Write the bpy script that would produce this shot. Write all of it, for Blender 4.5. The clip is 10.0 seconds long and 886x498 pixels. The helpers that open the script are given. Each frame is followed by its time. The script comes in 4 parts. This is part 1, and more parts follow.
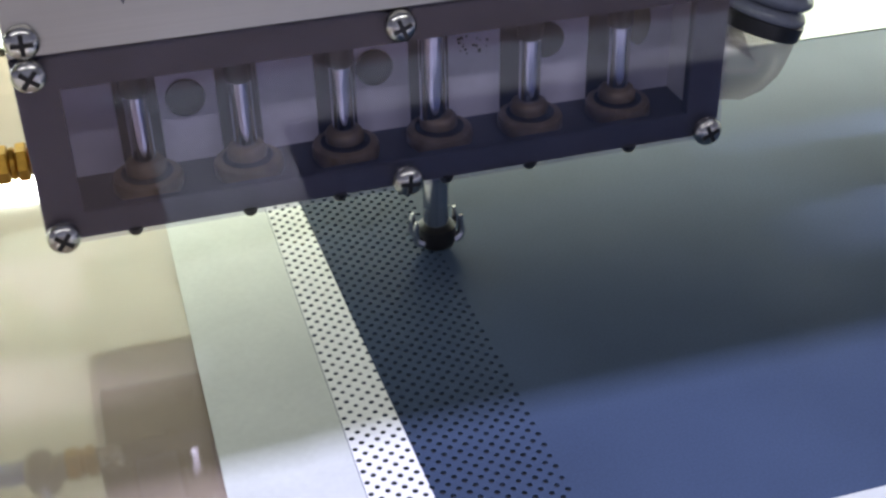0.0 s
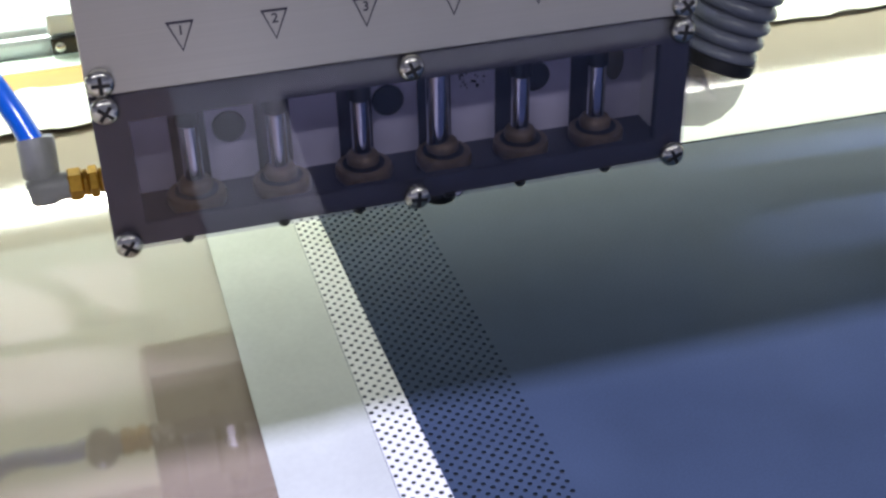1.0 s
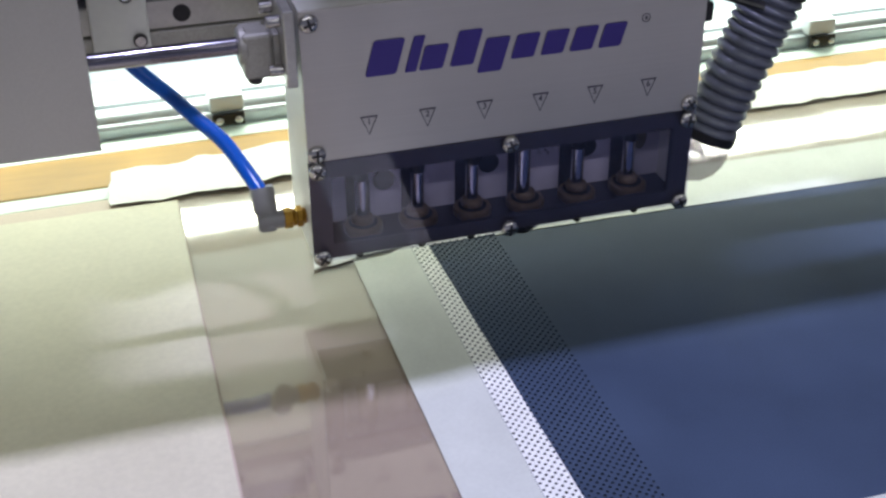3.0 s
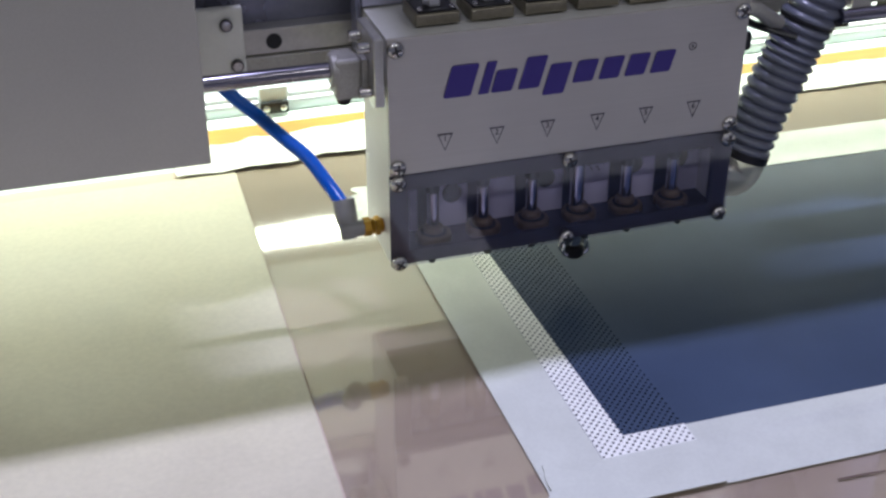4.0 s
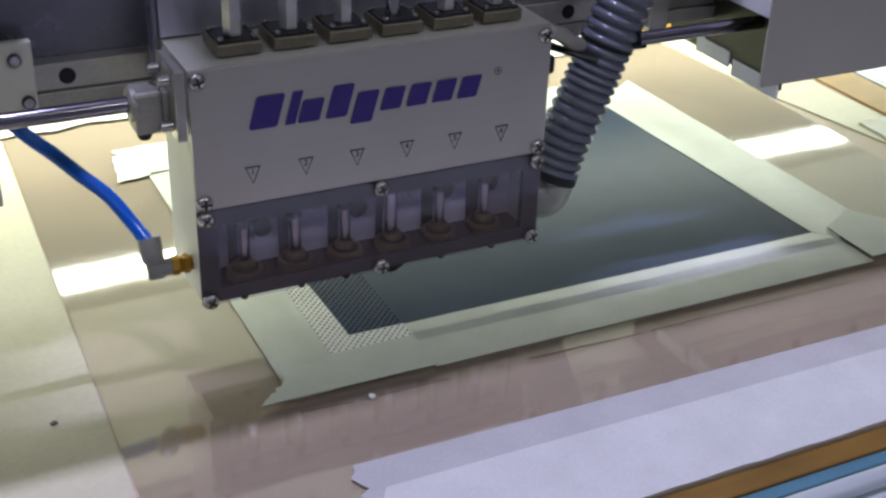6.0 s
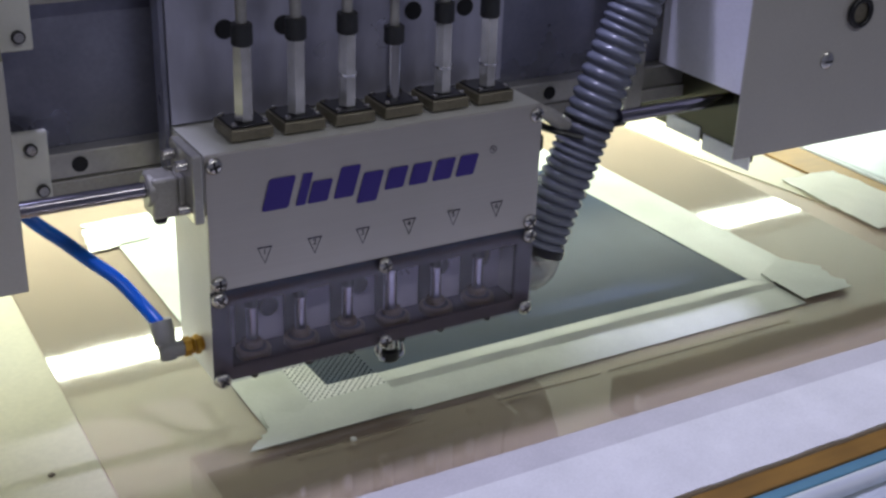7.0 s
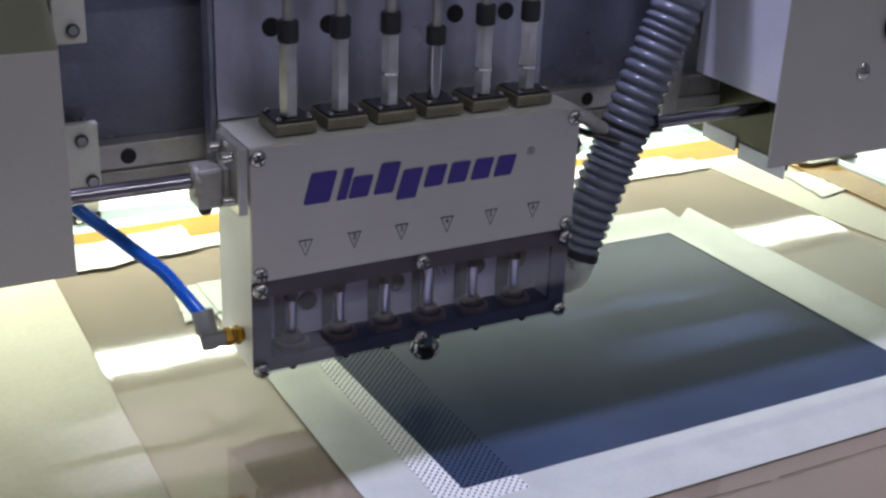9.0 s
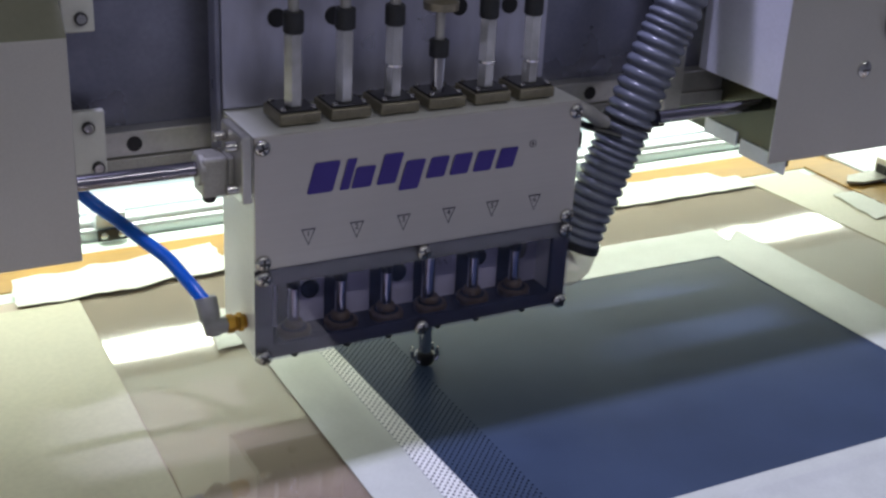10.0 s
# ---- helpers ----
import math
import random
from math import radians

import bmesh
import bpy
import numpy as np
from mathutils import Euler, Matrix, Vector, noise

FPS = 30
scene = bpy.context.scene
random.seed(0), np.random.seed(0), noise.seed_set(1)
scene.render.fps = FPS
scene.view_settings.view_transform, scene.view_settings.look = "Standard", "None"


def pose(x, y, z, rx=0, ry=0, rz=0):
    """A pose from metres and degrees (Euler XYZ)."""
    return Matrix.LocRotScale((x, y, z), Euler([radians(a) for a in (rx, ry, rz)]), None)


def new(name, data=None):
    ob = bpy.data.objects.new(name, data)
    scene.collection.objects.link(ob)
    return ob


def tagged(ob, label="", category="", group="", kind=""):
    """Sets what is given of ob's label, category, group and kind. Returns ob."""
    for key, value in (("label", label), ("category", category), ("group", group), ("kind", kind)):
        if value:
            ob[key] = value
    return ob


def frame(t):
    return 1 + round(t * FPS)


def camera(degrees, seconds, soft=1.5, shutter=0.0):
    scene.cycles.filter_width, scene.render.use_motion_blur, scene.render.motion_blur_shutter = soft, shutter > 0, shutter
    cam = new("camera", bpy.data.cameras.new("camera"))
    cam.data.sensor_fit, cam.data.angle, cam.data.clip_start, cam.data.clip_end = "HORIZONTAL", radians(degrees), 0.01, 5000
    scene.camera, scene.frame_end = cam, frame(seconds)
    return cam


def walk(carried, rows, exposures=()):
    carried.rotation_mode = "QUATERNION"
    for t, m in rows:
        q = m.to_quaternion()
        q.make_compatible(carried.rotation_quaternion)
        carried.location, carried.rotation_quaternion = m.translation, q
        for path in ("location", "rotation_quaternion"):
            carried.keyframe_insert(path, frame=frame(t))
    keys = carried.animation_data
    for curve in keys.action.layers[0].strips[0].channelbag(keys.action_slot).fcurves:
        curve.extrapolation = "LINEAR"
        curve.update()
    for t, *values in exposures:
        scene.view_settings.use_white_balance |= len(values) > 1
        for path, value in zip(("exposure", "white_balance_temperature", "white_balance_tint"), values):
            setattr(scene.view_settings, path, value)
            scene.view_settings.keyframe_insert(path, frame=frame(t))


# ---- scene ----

# Metres. x along the punching head, y away from the operator, z up from the film on the pallet.
cam = camera(38.77, 10.0, soft=2.6)
PATH = [
    (0.0, 0.0192, -0.3134, 0.2242, -16.04, -33.15, -1.30),
    (0.5, 0.0138, -0.3294, 0.2290, -16.03, -31.75, -1.53),
    (1.0, 0.0020, -0.3684, 0.2587, -16.06, -32.56, -1.32),
    (1.5, -0.0141, -0.4089, 0.2957, -16.08, -32.49, -1.45),
    (2.0, -0.0490, -0.4651, 0.3361, -16.40, -33.14, -1.01),
    (2.5, -0.0754, -0.5060, 0.3593, -16.78, -32.88, -0.56),
    (3.0, -0.0956, -0.5302, 0.3747, -16.66, -31.82, -0.34),
    (3.2, -0.1034, -0.5380, 0.3941, -16.38, -32.26, -0.30),
    (4.3, -0.1616, -0.5837, 0.3934, -18.40, -29.54, 0.38),
    (4.5, -0.1478, -0.5762, 0.3842, -19.56, -29.46, 0.78),
    (5.0, -0.1352, -0.5633, 0.3711, -22.63, -29.14, 1.75),
    (5.5, -0.1335, -0.5658, 0.3842, -24.21, -29.43, 2.12),
    (6.0, -0.1496, -0.5674, 0.3899, -26.89, -28.77, 2.11),
    (6.2, -0.1593, -0.5730, 0.3968, -29.15, -27.24, 2.25),
    (7.3, -0.2076, -0.5669, 0.3857, -30.78, -24.21, 1.90),
    (7.5, -0.2052, -0.5672, 0.3797, -30.52, -23.78, 1.86),
    (8.0, -0.2035, -0.5677, 0.3800, -30.07, -23.57, 2.13),
    (8.5, -0.2073, -0.5744, 0.3826, -29.56, -23.65, 2.32),
    (9.0, -0.2116, -0.5835, 0.3826, -29.03, -23.49, 2.41),
    (9.5, -0.2121, -0.5898, 0.3839, -28.75, -23.62, 2.82),
    (10.0, -0.2130, -0.5914, 0.3839, -28.76, -23.77, 3.01),
]
EXPOSURE = [(0.0, 0.48), (1.0, 0.44), (2.5, 0.12), (4.5, -0.17), (5.5, -0.33), (6.2, -0.33), (7.5, -0.15), (9.0, -0.22), (10.0, -0.2)]
walk(cam, [(t, pose(x, y, z, 90 + pitch, 0, yaw) @ pose(0, 0, 0, 0, 0, roll)) for t, x, y, z, yaw, pitch, roll in PATH], EXPOSURE)

# ---- light ----
world = bpy.data.worlds.new("hall_air")
scene.world = world
world.use_nodes = True
world.node_tree.nodes["Background"].inputs[0].default_value = (0.55, 0.6, 0.85, 1)
world.node_tree.nodes["Background"].inputs[1].default_value = 0.11


def area_lamp(name, m, sx, sy, watts, colour):
    data = bpy.data.lights.new(name, "AREA")
    data.shape, data.size, data.size_y, data.energy, data.color = "RECTANGLE", sx, sy, watts, colour
    ob = new(name, data)
    ob.matrix_world = m
    return ob


LED_W, TUBE_W, FRONT_W = 6.0, 53.0, 17.0
area_lamp("led_strip_light", pose(0.2, 0.348, 0.128), 1.5, 0.034, LED_W, (0.91, 1.0, 0.84))
# added unseen lamps: a narrow ceiling tube right over the machine, and two fill panels behind the operator: x, y,
# length, width, watts, colour
CEILING_LIGHTS = [(-0.10, 0.11, 0.4, 0.05, TUBE_W, (0.66, 0.66, 1.0)), (-1.2, -2.2, 1.7, 0.16, FRONT_W, (0.96, 0.955, 0.95)), (1.2, -2.2, 1.7, 0.16, FRONT_W, (0.96, 0.955, 0.95))]
for lx, ly, long, wide, watts, tint in CEILING_LIGHTS:
    area_lamp("ceiling_panel_light", pose(lx, ly, 2.14), long, wide, watts, tint)


# ---- materials ----
def material(name, colour, rough=0.5, metal=0.0, spec=0.5, grain=0.0, grain_scale=400.0, mottle=0.0, mottle_scale=14.0, bump=0.0, stretch=(1, 1, 1),
             rough_var=0.0, coat=0.0):
    """A surface with two scales of variation: fine grain and broad mottling (stains and painted reflection), both on
    object coordinates.
    """
    m = bpy.data.materials.new(name)
    m.use_nodes = True
    nt = m.node_tree
    b = nt.nodes["Principled BSDF"]
    b.inputs["Roughness"].default_value = rough
    b.inputs["Metallic"].default_value = metal
    b.inputs["Specular IOR Level"].default_value = spec
    b.inputs["Coat Weight"].default_value = coat
    b.inputs["Coat Roughness"].default_value = 0.06
    b.inputs["Base Color"].default_value = (*colour, 1)
    if not (grain or mottle or bump or rough_var):
        return m
    co = nt.nodes.new("ShaderNodeTexCoord")
    mp = nt.nodes.new("ShaderNodeMapping")
    mp.inputs["Scale"].default_value = stretch
    nt.links.new(co.outputs["Object"], mp.inputs["Vector"])
    fine = nt.nodes.new("ShaderNodeTexNoise")
    fine.inputs["Scale"].default_value, fine.inputs["Detail"].default_value = grain_scale, 3
    nt.links.new(mp.outputs[0], fine.inputs["Vector"])
    broad = nt.nodes.new("ShaderNodeTexNoise")
    broad.inputs["Scale"].default_value, broad.inputs["Detail"].default_value = mottle_scale, 5
    nt.links.new(co.outputs["Object"], broad.inputs["Vector"])

    def scaled(src, amount):
        n = nt.nodes.new("ShaderNodeMapRange")
        n.inputs["From Min"].default_value, n.inputs["From Max"].default_value = 0.3, 0.7
        n.inputs["To Min"].default_value, n.inputs["To Max"].default_value = 1 - amount, 1 + amount
        nt.links.new(src.outputs["Fac"], n.inputs["Value"])
        return n

    f, g = scaled(fine, grain), scaled(broad, mottle)
    mul = nt.nodes.new("ShaderNodeMath")
    mul.operation = "MULTIPLY"
    nt.links.new(f.outputs[0], mul.inputs[0])
    nt.links.new(g.outputs[0], mul.inputs[1])
    mix = nt.nodes.new("ShaderNodeVectorMath")
    mix.operation = "SCALE"
    mix.inputs[0].default_value = colour
    nt.links.new(mul.outputs[0], mix.inputs["Scale"])
    nt.links.new(mix.outputs[0], b.inputs["Base Color"])
    if rough_var:
        r = nt.nodes.new("ShaderNodeMapRange")
        r.inputs["From Min"].default_value, r.inputs["From Max"].default_value = 0.3, 0.7
        r.inputs["To Min"].default_value, r.inputs["To Max"].default_value = max(0.02, rough - rough_var), rough + rough_var
        nt.links.new(broad.outputs["Fac"], r.inputs["Value"])
        nt.links.new(r.outputs[0], b.inputs["Roughness"])
    if bump:
        bp = nt.nodes.new("ShaderNodeBump")
        bp.inputs["Strength"].default_value, bp.inputs["Distance"].default_value = bump, 0.0006
        nt.links.new(fine.outputs["Fac"], bp.inputs["Height"])
        nt.links.new(bp.outputs[0], b.inputs["Normal"])
    return m


def clear(name, tint, gloss=0.1, rough=0.03, wave=0.0):
    """A clear sheet: tinted see-through with a constant share of gloss."""
    m = bpy.data.materials.new(name)
    m.use_nodes = True
    nt = m.node_tree
    out = nt.nodes["Material Output"]
    nt.nodes.remove(nt.nodes["Principled BSDF"])
    tr, gl, mx = (nt.nodes.new("ShaderNode" + n) for n in ("BsdfTransparent", "BsdfGlossy", "MixShader"))
    tr.inputs[0].default_value = (*tint, 1)
    gl.inputs["Roughness"].default_value = rough
    mx.inputs[0].default_value = gloss
    if wave:
        co, nz, bp = (nt.nodes.new("ShaderNode" + n) for n in ("TexCoord", "TexNoise", "Bump"))
        nz.inputs["Scale"].default_value, nz.inputs["Detail"].default_value = 11, 2
        bp.inputs["Strength"].default_value, bp.inputs["Distance"].default_value = 1.0, wave
        nt.links.new(co.outputs["Object"], nz.inputs["Vector"])
        nt.links.new(nz.outputs["Fac"], bp.inputs["Height"])
        nt.links.new(bp.outputs[0], gl.inputs["Normal"])
    nt.links.new(tr.outputs[0], mx.inputs[1])
    nt.links.new(gl.outputs[0], mx.inputs[2])
    nt.links.new(mx.outputs[0], out.inputs["Surface"])
    return m


def glow(name, colour, power):
    m = bpy.data.materials.new(name)
    m.use_nodes = True
    b = m.node_tree.nodes["Principled BSDF"]
    b.inputs["Emission Color"].default_value, b.inputs["Emission Strength"].default_value = (*colour, 1), power
    return m


BRUSHED = material("brushed_steel_plate", (0.53, 0.507, 0.475), 0.42, 0.75, grain=0.022, grain_scale=260, mottle=0.05, stretch=(0.04, 1, 6), bump=0.015)
GREY_PAINT = material("grey_cover_paint", (0.48, 0.465, 0.435), 0.38, 0.25, grain=0.03, grain_scale=900, mottle=0.05, mottle_scale=9, bump=0.05)
# paler copy of the white paint: lamp light on the side walls put into colour
LIT_PAINT = material("lit_white_paint", (0.84, 0.84, 0.80), 0.4, grain=0.02, mottle=0.04, bump=0.03)
WHITE_PAINT = material("white_machine_paint", (0.66, 0.66, 0.63), 0.45, 0.0, grain=0.02, mottle=0.05, bump=0.03)
LAVENDER = material("ground_steel_plate", (0.52, 0.52, 0.64), 0.33, 0.7, grain=0.06, grain_scale=160, mottle=0.10, mottle_scale=22, stretch=(1, 1, 0.25), rough_var=0.06)
DARK_STEEL = material("blued_steel_beam", (0.23, 0.235, 0.31), 0.30, 0.6, grain=0.06, mottle=0.28, mottle_scale=16, rough_var=0.08)
PALE_LAVENDER = material("pale_lavender_paint", (0.80, 0.80, 0.90), 0.35, grain=0.03, mottle=0.06, mottle_scale=20)
# cover paint turned dark olive: dim light and reflection put into the colour
TOP_SHADE = material("shaded_cover_top", (0.22, 0.22, 0.155), 0.4, 0.1, grain=0.03, mottle=0.08)
# near-black olive: shade and dark reflection under the right cover, put into the colour
PANEL_SHADE = material("panel_in_shade", (0.045, 0.042, 0.018), 0.35, 0.3, grain=0.05, mottle=0.15)
CHROME = material("polished_chrome", (0.62, 0.62, 0.66), 0.12, 1.0, grain=0.03, grain_scale=120, mottle=0.06, rough_var=0.04)
SLEEVE = material("bright_drawn_sleeve", (0.80, 0.80, 0.84), 0.15, 0.7, grain=0.08, grain_scale=200, mottle=0.25, mottle_scale=60, stretch=(1, 1, 0.15), rough_var=0.08)
# chrome darkened: the beam's dark reflection is put into the rod's colour
ROD = material("beam_reflecting_rod", (0.30, 0.29, 0.33), 0.16, 1.0, grain=0.05, grain_scale=160, mottle=0.12, mottle_scale=30, rough_var=0.05)
SCREW_STEEL = material("zinc_screw", (0.55, 0.54, 0.52), 0.24, 1.0, grain=0.10, grain_scale=900, mottle=0.1, mottle_scale=200)
BLACK = material("black_oxide", (0.012, 0.012, 0.014), 0.35, 0.2, grain=0.2, grain_scale=700)
BLACK_RUBBER = material("black_rubber_collar", (0.018, 0.019, 0.022), 0.55, grain=0.15, grain_scale=500)
SEAL = material("worn_bronze_cap", (0.27, 0.245, 0.18), 0.42, 0.7, grain=0.10, grain_scale=500, mottle=0.2, mottle_scale=60)
GUIDE_BROWN = material("brown_guide_bush", (0.20, 0.145, 0.085), 0.42, 0.3, grain=0.15, mottle=0.25, mottle_scale=90)
CAST = material("cast_zinc_clamp", (0.36, 0.35, 0.32), 0.5, 0.4, grain=0.08, grain_scale=800, mottle=0.14, mottle_scale=50, bump=0.12)
RAIL = material("ground_linear_rail", (0.50, 0.49, 0.46), 0.3, 0.7, grain=0.05, mottle=0.16, mottle_scale=40)
ALU = material("anodised_aluminium", (0.56, 0.60, 0.64), 0.5, 0.45, grain=0.04, grain_scale=300, mottle=0.05, stretch=(0.05, 1, 1), bump=0.02)
BED_ALU = material("dull_aluminium_plate", (0.25, 0.29, 0.34), 0.5, 0.3, grain=0.04, mottle=0.16, mottle_scale=9)
BRASS = material("brass_fitting", (0.48, 0.27, 0.045), 0.28, 1.0, grain=0.10, grain_scale=700, mottle=0.15, mottle_scale=120)
ELBOW_GREY = material("grey_nylon_elbow", (0.24, 0.24, 0.24), 0.35, grain=0.04, mottle=0.06, mottle_scale=60)
BLUE_TUBE = material("blue_air_tube", (0.004, 0.105, 0.56), 0.22, grain=0.03, mottle=0.04)
HOSE = material("grey_corrugated_hose", (0.135, 0.145, 0.19), 0.24, grain=0.06, grain_scale=600, mottle=0.12, mottle_scale=40)
ELBOW_CLEAR = clear("milky_elbow", (0.62, 0.60, 0.62), 0.16, 0.35)
SMOKE = clear("smoked_acrylic", (0.88, 0.87, 0.93), 0.055, 0.05)
FRAME_DARK = material("dark_frame", (0.055, 0.053, 0.066), 0.45, 0.3, grain=0.06, mottle=0.15, mottle_scale=40)
CHAMBER = material("chamber_lining", (0.74, 0.72, 0.80), 0.5, 0.0, grain=0.05, mottle=0.14, mottle_scale=30)
PURPLE = material("violet_print", (0.035, 0.02, 0.20), 0.45, grain=0.03, grain_scale=900)
INK = material("dark_print", (0.03, 0.025, 0.05), 0.5)
BOARD = material("pinkish_board", (0.47, 0.375, 0.30), 0.5, grain=0.05, grain_scale=700, mottle=0.07, mottle_scale=9, bump=0.03)
PAPER = material("cream_paper", (0.53, 0.495, 0.375), 0.42, spec=0.4, grain=0.04, grain_scale=300, mottle=0.08, mottle_scale=11, bump=0.06, rough_var=0.06)
FILM = clear("clear_film", (0.985, 0.985, 0.97), 0.16, 0.055, 0.00025)
# the sheet's broad mottling stands for cloudy reflections on its satin face
SHEET = material("slate_blue_sheet", (0.044, 0.064, 0.106), 0.30, spec=0.05, grain=0.10, grain_scale=1400, mottle=0.17, mottle_scale=10, bump=0.03)
TAPE = material("white_masking_tape", (0.54, 0.565, 0.51), 0.34, spec=0.45, grain=0.03, grain_scale=500, mottle=0.05, mottle_scale=40, bump=0.03)
TAPE_EDGE = material("white_punched_tape", (0.76, 0.77, 0.73), 0.4, spec=0.4, grain=0.03, grain_scale=500, mottle=0.04, mottle_scale=40, bump=0.03)
TAPE_WHITE = material("white_crepe_tape", (0.68, 0.68, 0.64), 0.55, grain=0.03, grain_scale=500, mottle=0.05, bump=0.15)
FABRIC = material("white_fabric_strip", (0.57, 0.57, 0.56), 0.75, grain=0.05, grain_scale=700, mottle=0.06, mottle_scale=30, bump=0.2)
FABRIC_THIN = material("thin_fabric_strip", (0.43, 0.42, 0.425), 0.7, grain=0.05, grain_scale=700, mottle=0.06, mottle_scale=30, bump=0.1)
WOOD_FRONT = material("brown_wood_edge", (0.19, 0.102, 0.018), 0.5, grain=0.08, grain_scale=200, mottle=0.16, mottle_scale=20, stretch=(0.1, 1, 1), bump=0.05)
WOOD = material("orange_wood_edge", (0.32, 0.175, 0.030), 0.5, grain=0.08, grain_scale=200, mottle=0.14, mottle_scale=20, stretch=(0.1, 1, 1), bump=0.05)
AQUA = material("pale_green_strip", (0.64, 0.74, 0.69), 0.5, grain=0.04, mottle=0.08)
BLUE_STRIP = material("light_blue_strip", (0.07, 0.18, 0.24), 0.5, grain=0.04, mottle=0.08)
HOLE_SHADE = material("hole_shade_black", (0.006, 0.006, 0.007), 0.8, grain=0.1)
CARD = material("dark_card", (0.10, 0.065, 0.05), 0.5, grain=0.06, mottle=0.1)
WALL = material("pale_hall_wall", (0.55, 0.57, 0.66), 0.8, grain=0.03, grain_scale=30, mottle=0.06, mottle_scale=0.6)
FLOOR = material("grey_hall_floor", (0.26, 0.25, 0.25), 0.5, grain=0.06, grain_scale=40, mottle=0.12, mottle_scale=0.8)
CEILING = material("white_hall_ceiling", (0.72, 0.74, 0.80), 0.85, grain=0.02, grain_scale=30, mottle=0.04, mottle_scale=0.5)
PANEL = glow("lit_panel", (0.8, 0.84, 1.0), 3.0)
LED = glow("led_diffuser", (1.0, 0.97, 0.88), 2.0)


# ---- mesh helpers ----
def part(name, bm, mat, parent=None, label="", smooth=False):
    me = bpy.data.meshes.new(name)
    if smooth:
        for f in bm.faces:
            f.smooth = True
    bm.to_mesh(me)
    bm.free()
    for m in (mat if isinstance(mat, (list, tuple)) else [mat]):
        me.materials.append(m)
    if smooth:
        me.set_sharp_from_angle(angle=radians(40))
    ob = new(name, me)
    ob.parent = parent
    return tagged(ob, label)


def thing(name, label, category, group="", at=(0, 0, 0)):
    ob = new(name)
    ob.empty_display_size = 0.02
    ob.location = at
    return tagged(ob, label, category, group)


def box(x0, x1, y0, y1, z0, z1, bevel=0.0, bm=None):
    b = bmesh.new()
    bmesh.ops.create_cube(b, size=1)
    bmesh.ops.transform(b, matrix=Matrix.Translation(((x0 + x1) / 2, (y0 + y1) / 2, (z0 + z1) / 2)) @ Matrix.Diagonal((x1 - x0, y1 - y0, z1 - z0, 1)), verts=b.verts)
    if bevel:
        bmesh.ops.bevel(b, geom=b.edges[:], offset=bevel, segments=2, affect="EDGES", profile=0.5)
    return joined(bm, b)


def joined(bm, b):
    """Adds b to bm (or is bm, where there is none yet)."""
    if bm is None:
        return b
    me = bpy.data.meshes.new("tmp")
    b.to_mesh(me)
    b.free()
    bm.from_mesh(me)
    bpy.data.meshes.remove(me)
    return bm


def sweep(points, radii, seg=16, bm=None, caps=True, flat=1.0):
    """A round tube through points, with a radius at each."""
    bm = bm or bmesh.new()
    pts = [Vector(p) for p in points]
    rings = []
    side = None
    for i, p in enumerate(pts):
        d = (pts[min(i + 1, len(pts) - 1)] - pts[max(i - 1, 0)]).normalized()
        if side is None:
            side = d.cross(Vector((0, 0, 1)) if abs(d.z) < 0.9 else Vector((0, 1, 0))).normalized()
        side = (side - d * side.dot(d)).normalized()
        up = d.cross(side)
        r = radii[i] if isinstance(radii, (list, tuple)) else radii
        rings.append([bm.verts.new(p + (side * math.cos(a) + up * math.sin(a) * flat) * r) for a in (2 * math.pi * k / seg for k in range(seg))])
    for a, b in zip(rings, rings[1:]):
        for k in range(seg):
            bm.faces.new((a[k], a[(k + 1) % seg], b[(k + 1) % seg], b[k]))
    if caps:
        bm.faces.new(rings[0][::-1])
        bm.faces.new(rings[-1])
    bmesh.ops.recalc_face_normals(bm, faces=bm.faces[:])
    return bm


def lathe(profile, seg=20, m=None, bm=None):
    """A turned body round z through (radius, height) points, laid by m."""
    b = sweep([(0, 0, z + i * 1e-7) for i, (r, z) in enumerate(profile)], [max(r, 1e-5) for r, z in profile], seg)
    if m is not None:
        bmesh.ops.transform(b, matrix=m, verts=b.verts)
    return joined(bm, b)


def cyl(p0, p1, r, seg=18, chamfer=0.0, bm=None):
    a, b = Vector(p0), Vector(p1)
    d = (b - a).normalized()
    if chamfer:
        pts, rr = [a, a + d * chamfer, b - d * chamfer, b], [r - chamfer, r, r, r - chamfer]
    else:
        pts, rr = [a, b], [r, r]
    return sweep(pts, rr, seg, bm)


def spline(points, n):
    """n points on a smooth curve through the given ones."""
    pts = [Vector(p) for p in points]
    pts = [2 * pts[0] - pts[1], *pts, 2 * pts[-1] - pts[-2]]
    out = []
    spans = len(pts) - 3
    for i in range(n):
        u = i / (n - 1) * spans
        k = min(int(u), spans - 1)
        t = u - k
        a, b, c, d = pts[k:k + 4]
        out.append(0.5 * ((2 * b) + (c - a) * t + (2 * a - 5 * b + 4 * c - d) * t * t + (3 * b - a - 3 * c + d) * t ** 3))
    return out


def slab(outline, z0, z1, bm=None):
    """A flat piece with the given outline, from z0 up to z1."""
    b = bmesh.new()
    top = [b.verts.new((x, y, z1)) for x, y in outline]
    bot = [b.verts.new((x, y, z0)) for x, y in outline]
    b.faces.new(top)
    b.faces.new(bot[::-1])
    n = len(outline)
    for i in range(n):
        b.faces.new((bot[i], bot[(i + 1) % n], top[(i + 1) % n], top[i]))
    bmesh.ops.recalc_face_normals(b, faces=b.faces[:])
    return joined(bm, b)


